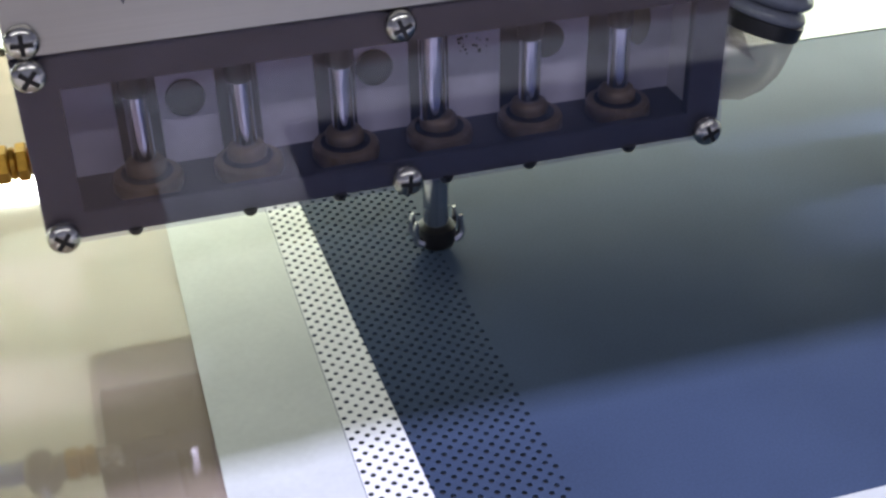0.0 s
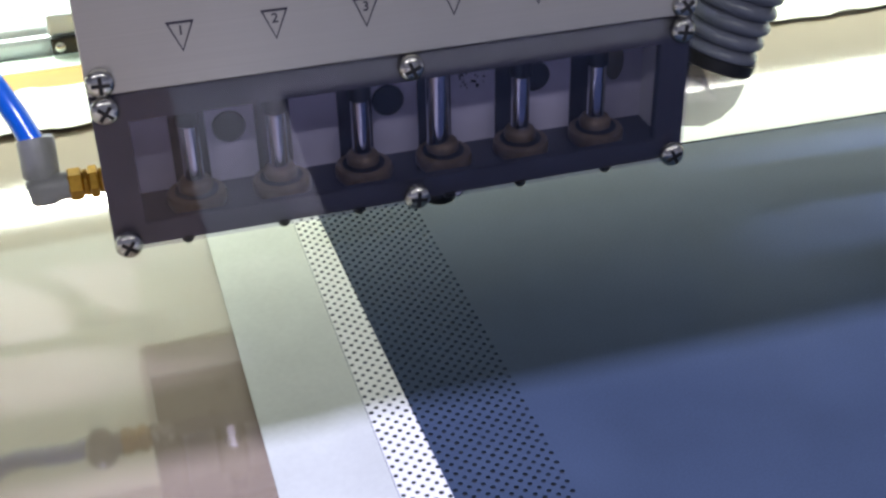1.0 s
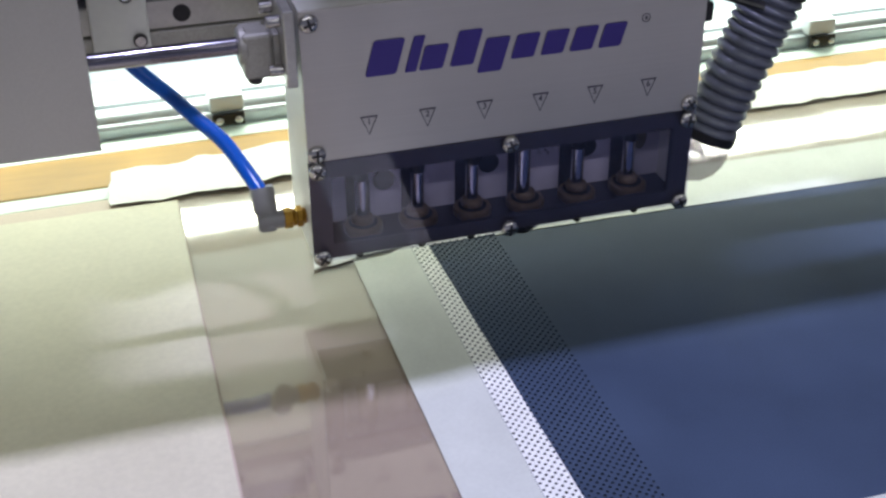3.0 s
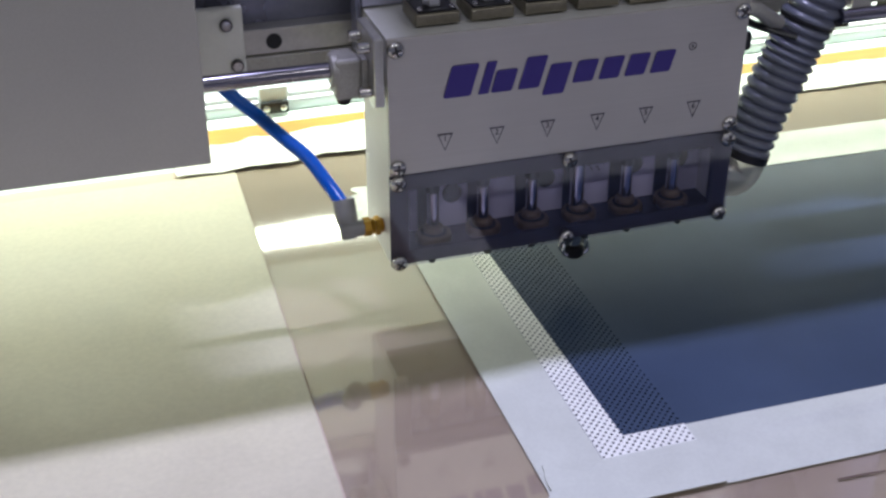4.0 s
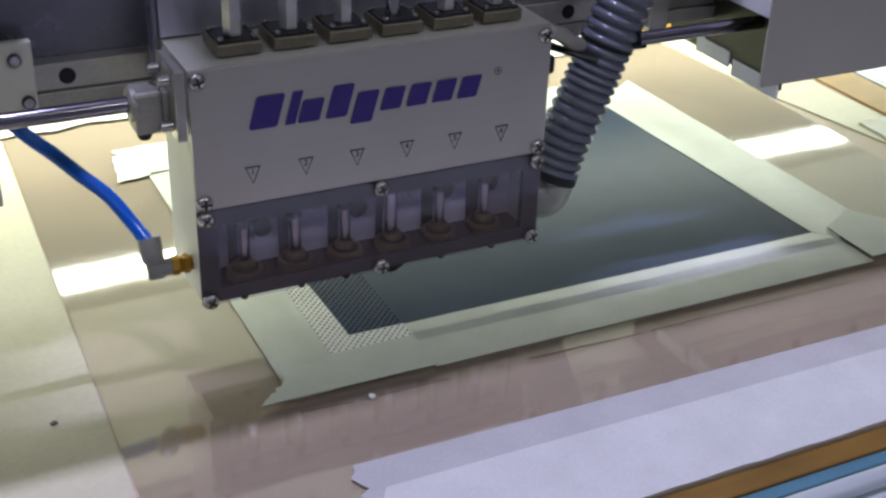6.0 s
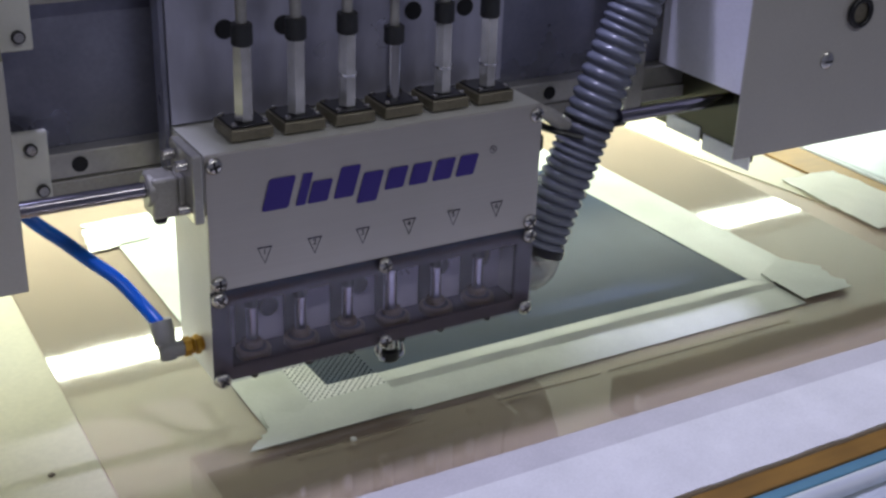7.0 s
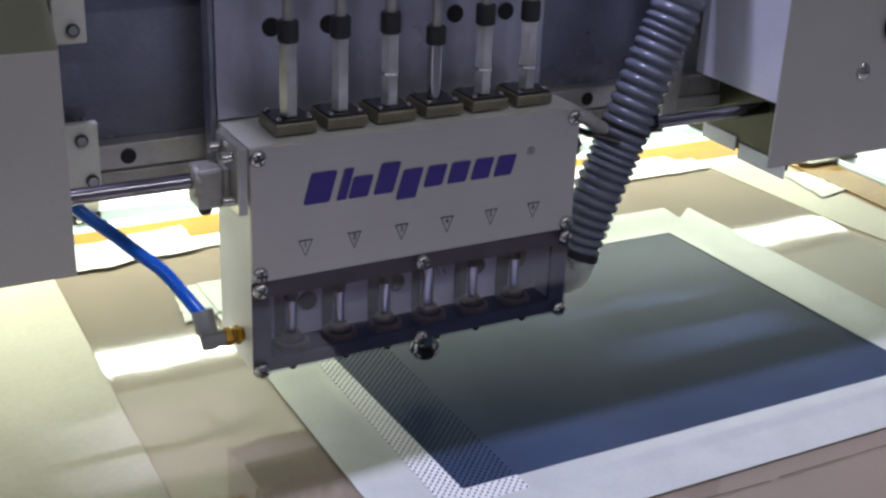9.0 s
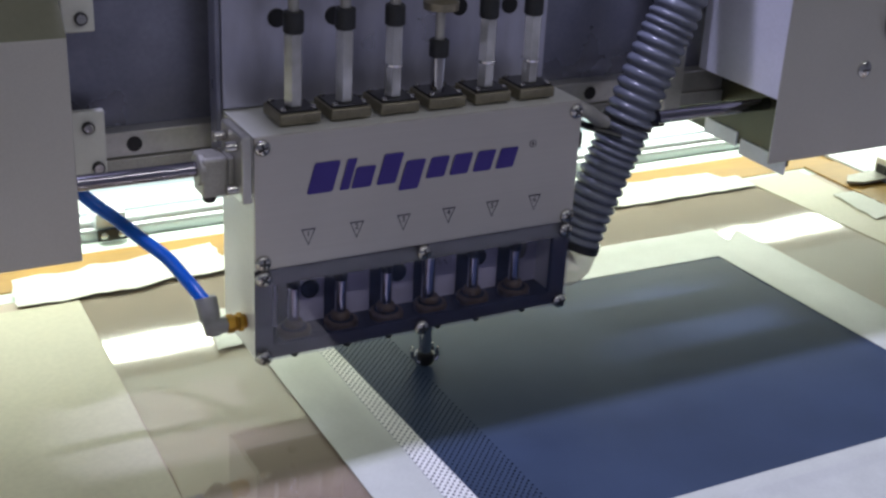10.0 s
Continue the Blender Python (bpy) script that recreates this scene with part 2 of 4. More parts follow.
def torn(x0, y0, x1, y1, n, amount, rng):
    """Points along a ragged line."""
    out = []
    for i in range(n + 1):
        u = i / n
        j = rng.uniform(-amount, amount) if 0 < i < n else 0
        nx, ny = -(y1 - y0), x1 - x0
        l = math.hypot(nx, ny) or 1
        out.append((x0 + (x1 - x0) * u + nx / l * j, y0 + (y1 - y0) * u + ny / l * j))
    return out


# ---- hall round the machine ----
def structure(name, bm, mat, label):
    return tagged(part(name, bm, mat), label, name.split("_")[0], kind="structure")


structure("floor", box(-4, 4, -4.5, 5, -0.95, -0.87), FLOOR, "grey concrete floor of the workshop hall")
structure("ceiling", box(-4, 4, -4.5, 5, 2.2, 2.3), CEILING, "white ceiling of the workshop hall")
structure("wall_north", box(-4, 4, 5.0, 5.1, -0.95, 2.3), WALL, "pale plain wall of the workshop hall")
structure("wall_south", box(-4, 4, -4.6, -4.5, -0.95, 2.3), WALL, "pale plain wall of the workshop hall")
structure("wall_east", box(4.0, 4.1, -4.5, 5, -0.95, 2.3), WALL, "pale plain wall of the workshop hall")
structure("wall_west", box(-4.1, -4.0, -4.5, 5, -0.95, 2.3), WALL, "pale plain wall of the workshop hall")


def ceiling_light(x, y, long, wide):
    a, b = long / 2, wide / 2
    t = thing("ceiling_light", "unseen flat white ceiling light panel in a thin frame", "ceiling light", "ceiling lights", (x, y, 2.2))
    part("frame", box(-a - 0.03, a + 0.03, -b - 0.03, b + 0.03, -0.03, 0.0, 0.004), WHITE_PAINT, t)
    part("diffuser", box(-a, a, -b, b, -0.036, -0.031), PANEL, t, "glowing white diffuser")


for lx, ly, long, wide, watts, tint in CEILING_LIGHTS:
    ceiling_light(lx, ly, long, wide)
MOVERS = []


# ---- pallet and what lies on it ----
def pallet():
    t = thing("work_pallet", "sliding work pallet with pinkish board and aluminium edge profiles", "pallet")
    part("board", box(-0.75, 0.95, -0.185, 0.3655, -0.018, -0.001, 0.0008), BOARD, t, "pinkish brown pressed board")
    part("wood_edge", box(-0.75, 0.95, -0.2005, -0.1865, -0.019, -0.0012, 0.001), WOOD_FRONT, t, "brown wooden front edge")
    part("strip", box(-0.75, 0.95, -0.209, -0.2015, -0.019, -0.002, 0.0008), BLUE_STRIP, t, "light blue strip")
    front = part("profile", box(-0.75, 0.95, -0.265, -0.2100, -0.035, -0.008, 0.002), ALU, t, "ribbed aluminium front profile")
    for k in range(3):
        part("rib", box(-0.75, 0.95, -0.232 - k * 0.012, -0.226 - k * 0.012, -0.010, -0.0065, 0.001), ALU, front)
    part("bead", sweep([(-0.75, -0.216, -0.0035), (0.95, -0.216, -0.0035)], 0.0052, 14), ALU, front, smooth=True)
    part("wood_edge", box(-0.75, 0.95, 0.382, 0.4285, -0.019, -0.0012, 0.001), WOOD, t, "orange-brown wooden back edge")
    part("strip", box(-0.75, 0.95, 0.4292, 0.447, -0.019, -0.0015, 0.0008), AQUA, t, "pale green strip")
    part("strip", box(-0.75, 0.95, 0.3662, 0.3814, -0.019, -0.0014, 0.0008), AQUA, t, "pale green strip")
    back = part("profile", box(-0.75, 0.95, 0.448, 0.478, -0.03, 0.008, 0.003), ALU, t, "stepped aluminium back profile")
    part("step", box(-0.75, 0.95, 0.4782, 0.515, -0.03, 0.0105, 0.0025), ALU, back)
    part("bead", sweep([(-0.75, 0.457, 0.008), (0.95, 0.457, 0.008)], 0.005, 14), ALU, back, smooth=True)
    part("bed", box(-0.75, 0.95, 0.5155, 0.80, -0.03, 0.0085, 0.002), BED_ALU, t, "flat aluminium plate behind the profile")
    part("wood_edge", box(0.6115, 0.6520, -0.183, 0.3812, -0.0008, 0.0011, 0.0004), WOOD, t, "orange-brown wooden side edge")
    side = part("profile", box(0.6530, 0.95, -0.183, 0.4280, -0.0009, 0.0032, 0.0012), ALU, t, "pale aluminium side profile")
    part("bead", sweep([(0.6575, -0.183, 0.0032), (0.6575, 0.428, 0.0032)], 0.0022, 10), ALU, side, smooth=True)
    return t


def clamp(x):
    t = thing("rail_clamp", "small steel angle clamp with two screws on the back profile", "clamp", "clamps on the back profile", (x, 0.448, 0.0))
    part("bracket", box(-0.0115, 0.0115, -0.004, 0.02, 0.009, 0.021, 0.0015), ALU, t)
    part("pad", box(-0.011, 0.011, -0.0075, -0.0045, 0.0, 0.0095, 0.001), BLACK, t, "black clamping pad")
    for s in (-1, 1):
        part("screw", lathe([(0.0, -0.0005), (0.0026, -0.0005), (0.0026, 0.0012), (0.0018, 0.002), (0, 0.0022)], 14,
                            pose(s * 0.0065, -0.0078, 0.005, 90, 0, 0)), SCREW_STEEL, t, smooth=True)
    return t


def side_clamp(x, y):
    t = thing("side_clamp", "small steel clamp on a dull brown plate at the pallet's side", "clamp", at=(x, y, 0.0032))
    part("plate", slab([(-0.050, -0.006), (-0.036, -0.013), (0.020, -0.012), (0.020, 0.008), (-0.038, 0.006)], 0.0, 0.0022), CAST, t, "dull worn clamping plate")
    part("block", box(-0.004, 0.022, -0.010, 0.008, 0.0023, 0.0165, 0.0015), RAIL, t)
    part("screw", lathe([(0.0, 0), (0.0052, 0), (0.0052, 0.0035), (0.0035, 0.0046), (0, 0.0048)], 16, pose(0.009, -0.001, 0.0165)), SCREW_STEEL, t, smooth=True)
    part("pad", box(-0.006, -0.0042, -0.008, 0.004, 0.0023, 0.0105, 0.0006), BLACK, t, "black clamping pad")
    return t


FL, FR, BL, BR = (0.0775, 0.0), (0.4108, -0.002), (0.0706, 0.2516), (0.4005, 0.2445)
PITCH = 0.00217
HX0, HY0 = 0.0607, -0.0145
HX1, HY1 = HX0 + 23 * PITCH, HY0 + 131 * PITCH


def perforated(z_top, depth, keep=None):
    """A strip with staggered round holes that go down by depth. keep: planes (point, normal) whose far side is cut off."""
    bm = bmesh.new()
    cols = round((HX1 - HX0) / PITCH)
    rows = int((HY1 - HY0) / (2 * PITCH))
    ring = [(math.cos(a), math.sin(a)) for a in (math.pi / 8 + math.pi * k / 4 for k in range(8))]
    order = [(1, 1), (-1, 1), (-1, -1), (1, -1)]
    for c in range(cols):
        cx = HX0 + (c + 0.5) * PITCH
        shift = PITCH if c % 2 else 0.0
        if shift:
            bm.faces.new([bm.verts.new((cx + sx * PITCH / 2, HY0 + sy, z_top)) for sx, sy in ((-1, 0), (1, 0), (1, PITCH), (-1, PITCH))])
        else:
            bm.faces.new([bm.verts.new((cx + sx * PITCH / 2, HY1 - sy, z_top)) for sx, sy in ((-1, PITCH), (1, PITCH), (1, 0), (-1, 0))])
        for r in range(rows):
            cy = HY0 + shift + (2 * r + 1) * PITCH
            near = abs(math.sin(c * 12.9898 + r * 78.233) * 43758.5453) % 1
            rad = 0.00076 + 0.00010 * near
            ox, oy = 0.00012 * (near - 0.5), 0.00016 * ((near * 7) % 1 - 0.5)
            corner = [bm.verts.new((cx + sx * PITCH / 2, cy + sy * PITCH, z_top)) for sx, sy in order]
            hole = [bm.verts.new((cx + ox + x * rad, cy + oy + y * rad, z_top)) for x, y in ring]
            low = [bm.verts.new((v.co.x, v.co.y, z_top - depth)) for v in hole]
            for k in range(4):
                a, b, d = hole[2 * k], hole[2 * k + 1], hole[(2 * k + 2) % 8]
                bm.faces.new((corner[k], b, a))
                bm.faces.new((corner[k], corner[(k + 1) % 4], d, b))
            for k in range(8):
                bm.faces.new((hole[k], hole[(k + 1) % 8], low[(k + 1) % 8], low[k]))
    for f in bm.faces:
        f.normal_update()
        if abs(f.normal.z) > 0.5 and f.normal.z < 0:
            f.normal_flip()
    for point, normal in keep or ():
        bmesh.ops.bisect_plane(bm, geom=bm.verts[:] + bm.edges[:] + bm.faces[:], plane_co=(*point, 0), plane_no=(*normal, 0), clear_outer=True)
    return bm


def lerp(a, b, u):
    return (a[0] + (b[0] - a[0]) * u, a[1] + (b[1] - a[1]) * u)


def work_sheet():
    t = thing("work_sheet", "dark slate-blue satin sheet with punched holes, taped down", "sheet")
    part("blank", slab([(HX1, -0.014), (0.428, -0.016), (0.418, 0.262), (HX1, 0.27)], 0.0004, 0.0014), SHEET, t)
    part("blank", slab([(0.056, HY0), (HX0, HY0), (HX0, HY1), (0.056, HY1)], 0.0004, 0.0014), SHEET, t)
    tagged(part("perforated_band", perforated(0.0014, 0.0008), SHEET, t, "band of staggered punched holes"), kind="stuff")
    # black sheet added only under the band: stands for shade inside the holes
    part("underlay", slab([(HX0, HY0), (HX1, HY0), (HX1, HY1), (HX0, HY1)], 0.0002, 0.0005), HOLE_SHADE, t, "black underlay added to make the holes dark")
    return t


def tape_strip(name, rows, label, thick=0.0003):
    """A tape that follows a cross-section: rows of points (x, y, z), one row along each edge or fold."""
    bm = bmesh.new()
    grid = [[bm.verts.new(p) for p in row] for row in rows]
    for a, b in zip(grid, grid[1:]):
        for i in range(len(a) - 1):
            bm.faces.new((a[i], a[i + 1], b[i + 1], b[i]))
    bmesh.ops.recalc_face_normals(bm, faces=bm.faces[:])
    if sum(f.normal.z for f in bm.faces) < 0:
        bmesh.ops.reverse_faces(bm, faces=bm.faces[:])
    ext = bmesh.ops.extrude_face_region(bm, geom=bm.faces[:])
    bmesh.ops.translate(bm, vec=(0, 0, -thick), verts=[v for v in ext["geom"] if isinstance(v, bmesh.types.BMVert)])
    bmesh.ops.recalc_face_normals(bm, faces=bm.faces[:])
    t = thing(name, label, "tape", "tapes round the sheet")
    part("strip", bm, TAPE, t, smooth=True)
    return t


def wavy(p, q, n, z, rng, amp=0.00012, torn_by=0.0):
    out = []
    for i in range(n + 1):
        x, y = lerp(p, q, i / n)
        j = rng.uniform(-torn_by, torn_by)
        out.append((x + j * (abs(q[1] - p[1]) > abs(q[0] - p[0])), y + j * (abs(q[1] - p[1]) <= abs(q[0] - p[0])), z + rng.uniform(-amp, amp)))
    return out


ZT, ZL = 0.0018, 0.0007


def tapes():
    rng = random.Random(4)
    made = []
    # left tape: along the sheet's left edge, dropping off its outer side
    l0, l1 = (HX0 - 0.0002, -0.018), (HX0 - 0.0002, 0.2685)
    t = tape_strip("left_tape", [wavy((0.0275, -0.0445), (0.0265, 0.268), 16, ZL, rng), wavy((0.050, -0.0445), (0.0485, 0.268), 16, ZL + 0.0002, rng),
                   wavy((0.054, -0.030), (0.0525, 0.2685), 16, ZT, rng), wavy(l0, l1, 16, ZT, rng, 0.0)],
                   "white masking tape along the sheet's edge, glossy, with punched holes")
    n = (-(FL[1] - BL[1]), -(BL[0] - FL[0]))
    ln = math.hypot(*n)
    tagged(part("perforated_edge", perforated(ZT, 0.0003, [((FL[0], FL[1]), (n[0] / ln, n[1] / ln))]), TAPE_EDGE, t), kind="stuff")
    made.append(t)
    # back tape
    t = tape_strip("back_tape", [wavy((HX1, BL[1] - 0.0005), (0.416, BR[1] - 0.0005), 14, ZT, rng, 0.0001), wavy((HX1, 0.272), (0.43, 0.265), 14, ZT, rng),
                   wavy((HX1, 0.277), (0.43, 0.270), 14, ZL + 0.0002, rng), wavy((HX1, 0.299), (0.432, 0.292), 14, ZL, rng)],
                   "white masking tape along the sheet's back edge")
    tagged(part("perforated_edge", perforated(ZT + 0.0001, 0.0003, [((BL[0], BL[1]), (0.0215, -0.9998))]), TAPE_EDGE, t), kind="stuff")
    part("strip", slab([(0.0285, 0.2520), (0.0570, 0.2540), (0.0570, HY1 - 0.0004), (HX1, HY1 - 0.0004), (HX1, 0.2988), (0.0285, 0.3005)], 0.0008, 0.00205), TAPE, t)
    part("strip", slab([(0.0290, 0.2519), (0.0290, 0.3006), *torn(0.012, 0.301, 0.006, 0.2505, 11, 0.004, rng)], 0.0009, 0.0012), TAPE, t, "torn tape end")
    made.append(t)
    # front tape with the fold over the sheet's front edge
    # its fold rises unevenly along the way and drops steeply to the board
    def fold(dy, z, rise, n=60):
        pts = []
        for k in range(n + 1):
            x, y = lerp((HX1, dy), (0.424, dy - 0.0022), k / n)
            lift = (0.6 + 0.4 * math.sin(9.0 * k / n + 0.6) * math.cos(21.0 * k / n)) * min(1, k / 9, (n - k) / 4)
            pts.append((x, y + 0.0009 * noise.noise(Vector((x * 30, dy * 40, 0.5))) * (rise > 0), z + rise * lift + 0.0002 * noise.noise(Vector((x * 60, dy * 90, 2.5)))))
        return pts
    t = tape_strip("front_tape", [fold(-0.0006, ZT, 0), fold(-0.0060, ZT, 0.0004), fold(-0.0112, ZT, 0.0011), fold(-0.0125, ZT, 0.0010), fold(-0.0170, ZL + 0.0001, 0.0), fold(-0.0195, ZL, 0.0), fold(-0.0300, ZL + 0.0002, 0.0004), fold(-0.0460, ZL, 0)],
                   "white masking tape along the front edge with a raised fold")
    tagged(part("perforated_edge", perforated(ZT + 0.0002, 0.0003, [((FL[0], FL[1]), (0.0056, 0.9999))]), TAPE_EDGE, t), kind="stuff")
    part("strip", slab([(HX1, -0.0461), (HX1, HY0 + 0.0004), (HX0 - 0.001, HY0 + 0.0004), (0.050, -0.021), *torn(0.0305, -0.010, 0.0285, -0.028, 5, 0.0008, rng),
                        *torn(0.0265, -0.030, 0.0092, -0.0455, 8, 0.0018, rng)], 0.0019, 0.0024), TAPE, t, "torn tape end")
    made.append(t)
    # right tape
    t = tape_strip("right_tape", [wavy((FR[0], FR[1] + 0.0), (BR[0], BR[1]), 14, ZT + 0.0002, rng), wavy((0.431, -0.02), (0.421, 0.262), 14, ZT + 0.0001, rng),
                   wavy((0.436, -0.024), (0.426, 0.265), 14, ZL + 0.0004, rng), wavy((0.462, -0.040), (0.452, 0.285), 14, ZL + 0.0001, rng)],
                   "white masking tape along the sheet's far edge")
    part("strip", slab([(0.424, -0.0018), (0.424, -0.046), *torn(0.470, -0.0465, 0.474, -0.012, 7, 0.004, rng), (0.455, 0.012)], 0.0028, 0.0032), TAPE, t, "torn tape end")
    made.append(t)
    return made


def flat_thing(name, outline, z0, z1, mat, label, category, group=""):
    t = thing(name, label, category, group)
    part("sheet" if "tape" not in name else "strip", slab(outline, z0, z1), mat, t)
    return t


def soft_sheet(name, corners, n, m, amp, mat, label, seed):
    """A thin sheet on four corners with soft creases."""
    bm = bmesh.new()
    a, b, c, d = corners
    grid = []
    for i in range(n + 1):
        row = []
        for j in range(m + 1):
            p, q = lerp(a, b, i / n), lerp(d, c, i / n)
            x, y = lerp(p, q, j / m)
            z = amp * (noise.noise(Vector((x * 14 + seed, y * 14, 0.3))) + 0.5 * noise.noise(Vector((x * 40, y * 33 + seed, 1.7)))) + amp
            row.append(bm.verts.new((x, y, 0.0002 + max(0.0, z))))
        grid.append(row)
    for i in range(n):
        for j in range(m):
            bm.faces.new((grid[i][j], grid[i + 1][j], grid[i + 1][j + 1], grid[i][j + 1]))
    ext = bmesh.ops.extrude_face_region(bm, geom=bm.faces[:])
    bmesh.ops.translate(bm, vec=(0, 0, -0.0007), verts=[v for v in ext["geom"] if isinstance(v, bmesh.types.BMVert)])
    bmesh.ops.recalc_face_normals(bm, faces=bm.faces[:])
    t = thing(name, label, "paper")
    part("sheet", bm, mat, t, smooth=True)
    return t


def rumpled(corners, n, m, amp, rag, base, label, seed):
    """A piece of crepe tape with torn, wavy edges and creases."""
    bm = bmesh.new()
    a, b, c, d = corners
    grid = []
    for i in range(n + 1):
        p, q = lerp(a, b, i / n), lerp(d, c, i / n)
        row = []
        for j in range(m + 1):
            x, y = lerp(p, q, j / m)
            edge = max(abs(2 * j / m - 1), abs(2 * i / n - 1)) ** 4
            x += rag * edge * noise.noise(Vector((x * 90 + seed, y * 90, 4.1)))
            y += rag * edge * 1.6 * noise.noise(Vector((x * 70, y * 60 + seed, 9.3)))
            z = amp * (noise.noise(Vector((x * 35 + seed, y * 35, 0.3))) + 0.6 * noise.noise(Vector((x * 110, y * 110 + seed, 1.7))))
            row.append(bm.verts.new((x, y, base + max(-0.0003, z))))
        grid.append(row)
    for i in range(n):
        for j in range(m):
            bm.faces.new((grid[i][j], grid[i + 1][j], grid[i + 1][j + 1], grid[i][j + 1]))
    ext = bmesh.ops.extrude_face_region(bm, geom=bm.faces[:])
    bmesh.ops.translate(bm, vec=(0, 0, -0.0004), verts=[v for v in ext["geom"] if isinstance(v, bmesh.types.BMVert)])
    bmesh.ops.recalc_face_normals(bm, faces=bm.faces[:])
    t = thing("white_tape_piece", label, "tape", "loose tape pieces")
    part("strip", bm, TAPE_WHITE, t, smooth=True)
    return t


def loose_things():
    rng = random.Random(9)
    out = []
    out.append(soft_sheet("cream_paper_sheet", [(-0.72, -0.186), (-0.068, -0.186), (-0.0595, 0.348), (-0.72, 0.352)], 70, 56, 0.0009, PAPER, "cream-coloured paper sheet with soft creases lying on the board", 3.1))
    out.append(flat_thing("clear_film_sheet", [(-0.066, -0.178), (0.545, -0.178), (0.545, 0.215), (0.533, 0.384), (-0.058, 0.388)], -0.0006, 0.0, FILM, "clear glossy plastic film over the pinkish board", "plastic film"))
    out.append(flat_thing("cream_paper_sheet", [(0.585, 0.02), (0.610, 0.02), (0.600, 0.376), (0.5345, 0.372), (0.5475, 0.215)], -0.0009, 0.0003, PAPER, "cream paper strip beside the film", "paper"))
    out.append(rumpled([(0.577, 0.255), (0.611, 0.262), (0.608, 0.314), (0.584, 0.315)], 10, 16, 0.0007, 0.0022, 0.0016, "short white tape piece on the cream paper's edge", 3.0))
    out.append(rumpled([(0.570, 0.020), (0.640, 0.024), (0.634, 0.132), (0.576, 0.137)], 14, 24, 0.0007, 0.0024, 0.0020, "wide white tape piece over the wooden side edge", 6.0))
    out.append(flat_thing("back_paper_sheet", [*torn(0.534, 0.3575, -0.056, 0.3630, 40, 0.0008, rng), (-0.056, 0.384), (0.534, 0.384)],
                          0.0003, 0.0009, TAPE_WHITE, "bright white crepe paper along the pallet's back edge", "paper"))
    out.append(rumpled([(-0.0993, 0.351), (0.052, 0.358), (0.050, 0.408), (-0.096, 0.394)], 34, 14, 0.0008, 0.0034, 0.0018, "rumpled white tape piece with torn edges", 5.0))
    out.append(rumpled([(0.004, 0.246), (0.029, 0.250), (0.028, 0.294), (0.009, 0.292)], 8, 12, 0.0003, 0.0022, 0.0010, "small white tape piece with a torn end", 8.0))
    out.append(rumpled([(0.300, 0.3585), (0.525, 0.3580), (0.514, 0.4005), (0.310, 0.406)], 44, 10, 0.0010, 0.0022, 0.0009, "long white crepe tape piece over the pallet's back edge", 2.0))
    out.append(flat_thing("thin_fabric_strip", [(0.03, -0.150), (0.93, -0.155), (0.93, -0.118), *torn(0.035, -0.108, 0.030, -0.150, 9, 0.0035, rng)], 0.0004, 0.0010, FABRIC_THIN,
                          "thin lavender-white fabric strip along the front", "fabric strip", "fabric strips"))
    out.append(flat_thing("white_fabric_strip", [*torn(0.035, -0.1790, 0.12, -0.1864, 12, 0.0008, rng), *torn(0.13, -0.1866, 0.93, -0.1868, 60, 0.0005, rng), (0.93, -0.136), *torn(0.043, -0.131, 0.035, -0.178, 11, 0.004, rng)], 0.0014, 0.0024, FABRIC,
                          "white woven fabric strip with frayed edge along the front", "fabric strip", "fabric strips"))
    for strip, y, x1 in ((out[-1], -0.1862, 0.9), (out[-2], -0.1535, 0.9)):
        fr = None
        for k in range(150):
            x = 0.125 + (x1 - 0.125) * k / 150 + rng.uniform(-0.002, 0.002)
            fr = sweep([(x, y + 0.004, 0.0025), (x + rng.uniform(-0.001, 0.001), y - rng.uniform(-0.001, 0.0018), 0.0018)], 0.00016, 4, fr)
        tagged(part("frayed_edge", fr, FABRIC, strip, "frayed thread edge"), kind="stuff")
    # thin dark slivers drawn for the hairline crack in front of the tape
    for n, (x0, y0, x1, y1) in enumerate(((0.0266, -0.0558, 0.056, -0.0580), (0.060, -0.0582, 0.112, -0.0589), (0.162, -0.0588, 0.236, -0.0618), (0.242, -0.0612, 0.395, -0.0630))):
        w = (0.00035, 0.0002, 0.0005, 0.0003)[n]
        upper, lower = torn(x0, y0 + w, x1, y1 + w * 0.4, 14, w * 0.5, rng), torn(x1, y1 - w * 0.4, x0, y0 - w, 14, w * 0.5, rng)
        out.append(flat_thing("dark_hairline", lower + upper, 0.0002, 0.0005, CARD, "thin dark sliver drawn for a hairline crack along the tape's edge", "sliver", "slivers"))
    for i, (x, y, s) in enumerate(((0.0665, -0.0585, 0.0021), (-0.0905, -0.0165, 0.0021), (-0.155, 0.022, 0.0008), (-0.118, -0.075, 0.0009))):
        t = thing("scrap", "tiny punched-out scrap lying on the pallet", "scrap", "scraps", (x, y, 0.0012))
        b = bmesh.new()
        bmesh.ops.create_icosphere(b, subdivisions=2, radius=s)
        for v in b.verts:
            v.co.z *= 0.4
            v.co *= rng.uniform(0.75, 1.15)
        part("crumb", b, TAPE_WHITE if i < 1 else CARD, t)
        out.append(t)
    return out


MOVERS += [pallet(), clamp(-0.0135), clamp(0.4375), side_clamp(0.662, 0.333), work_sheet(), *tapes(), *loose_things()]


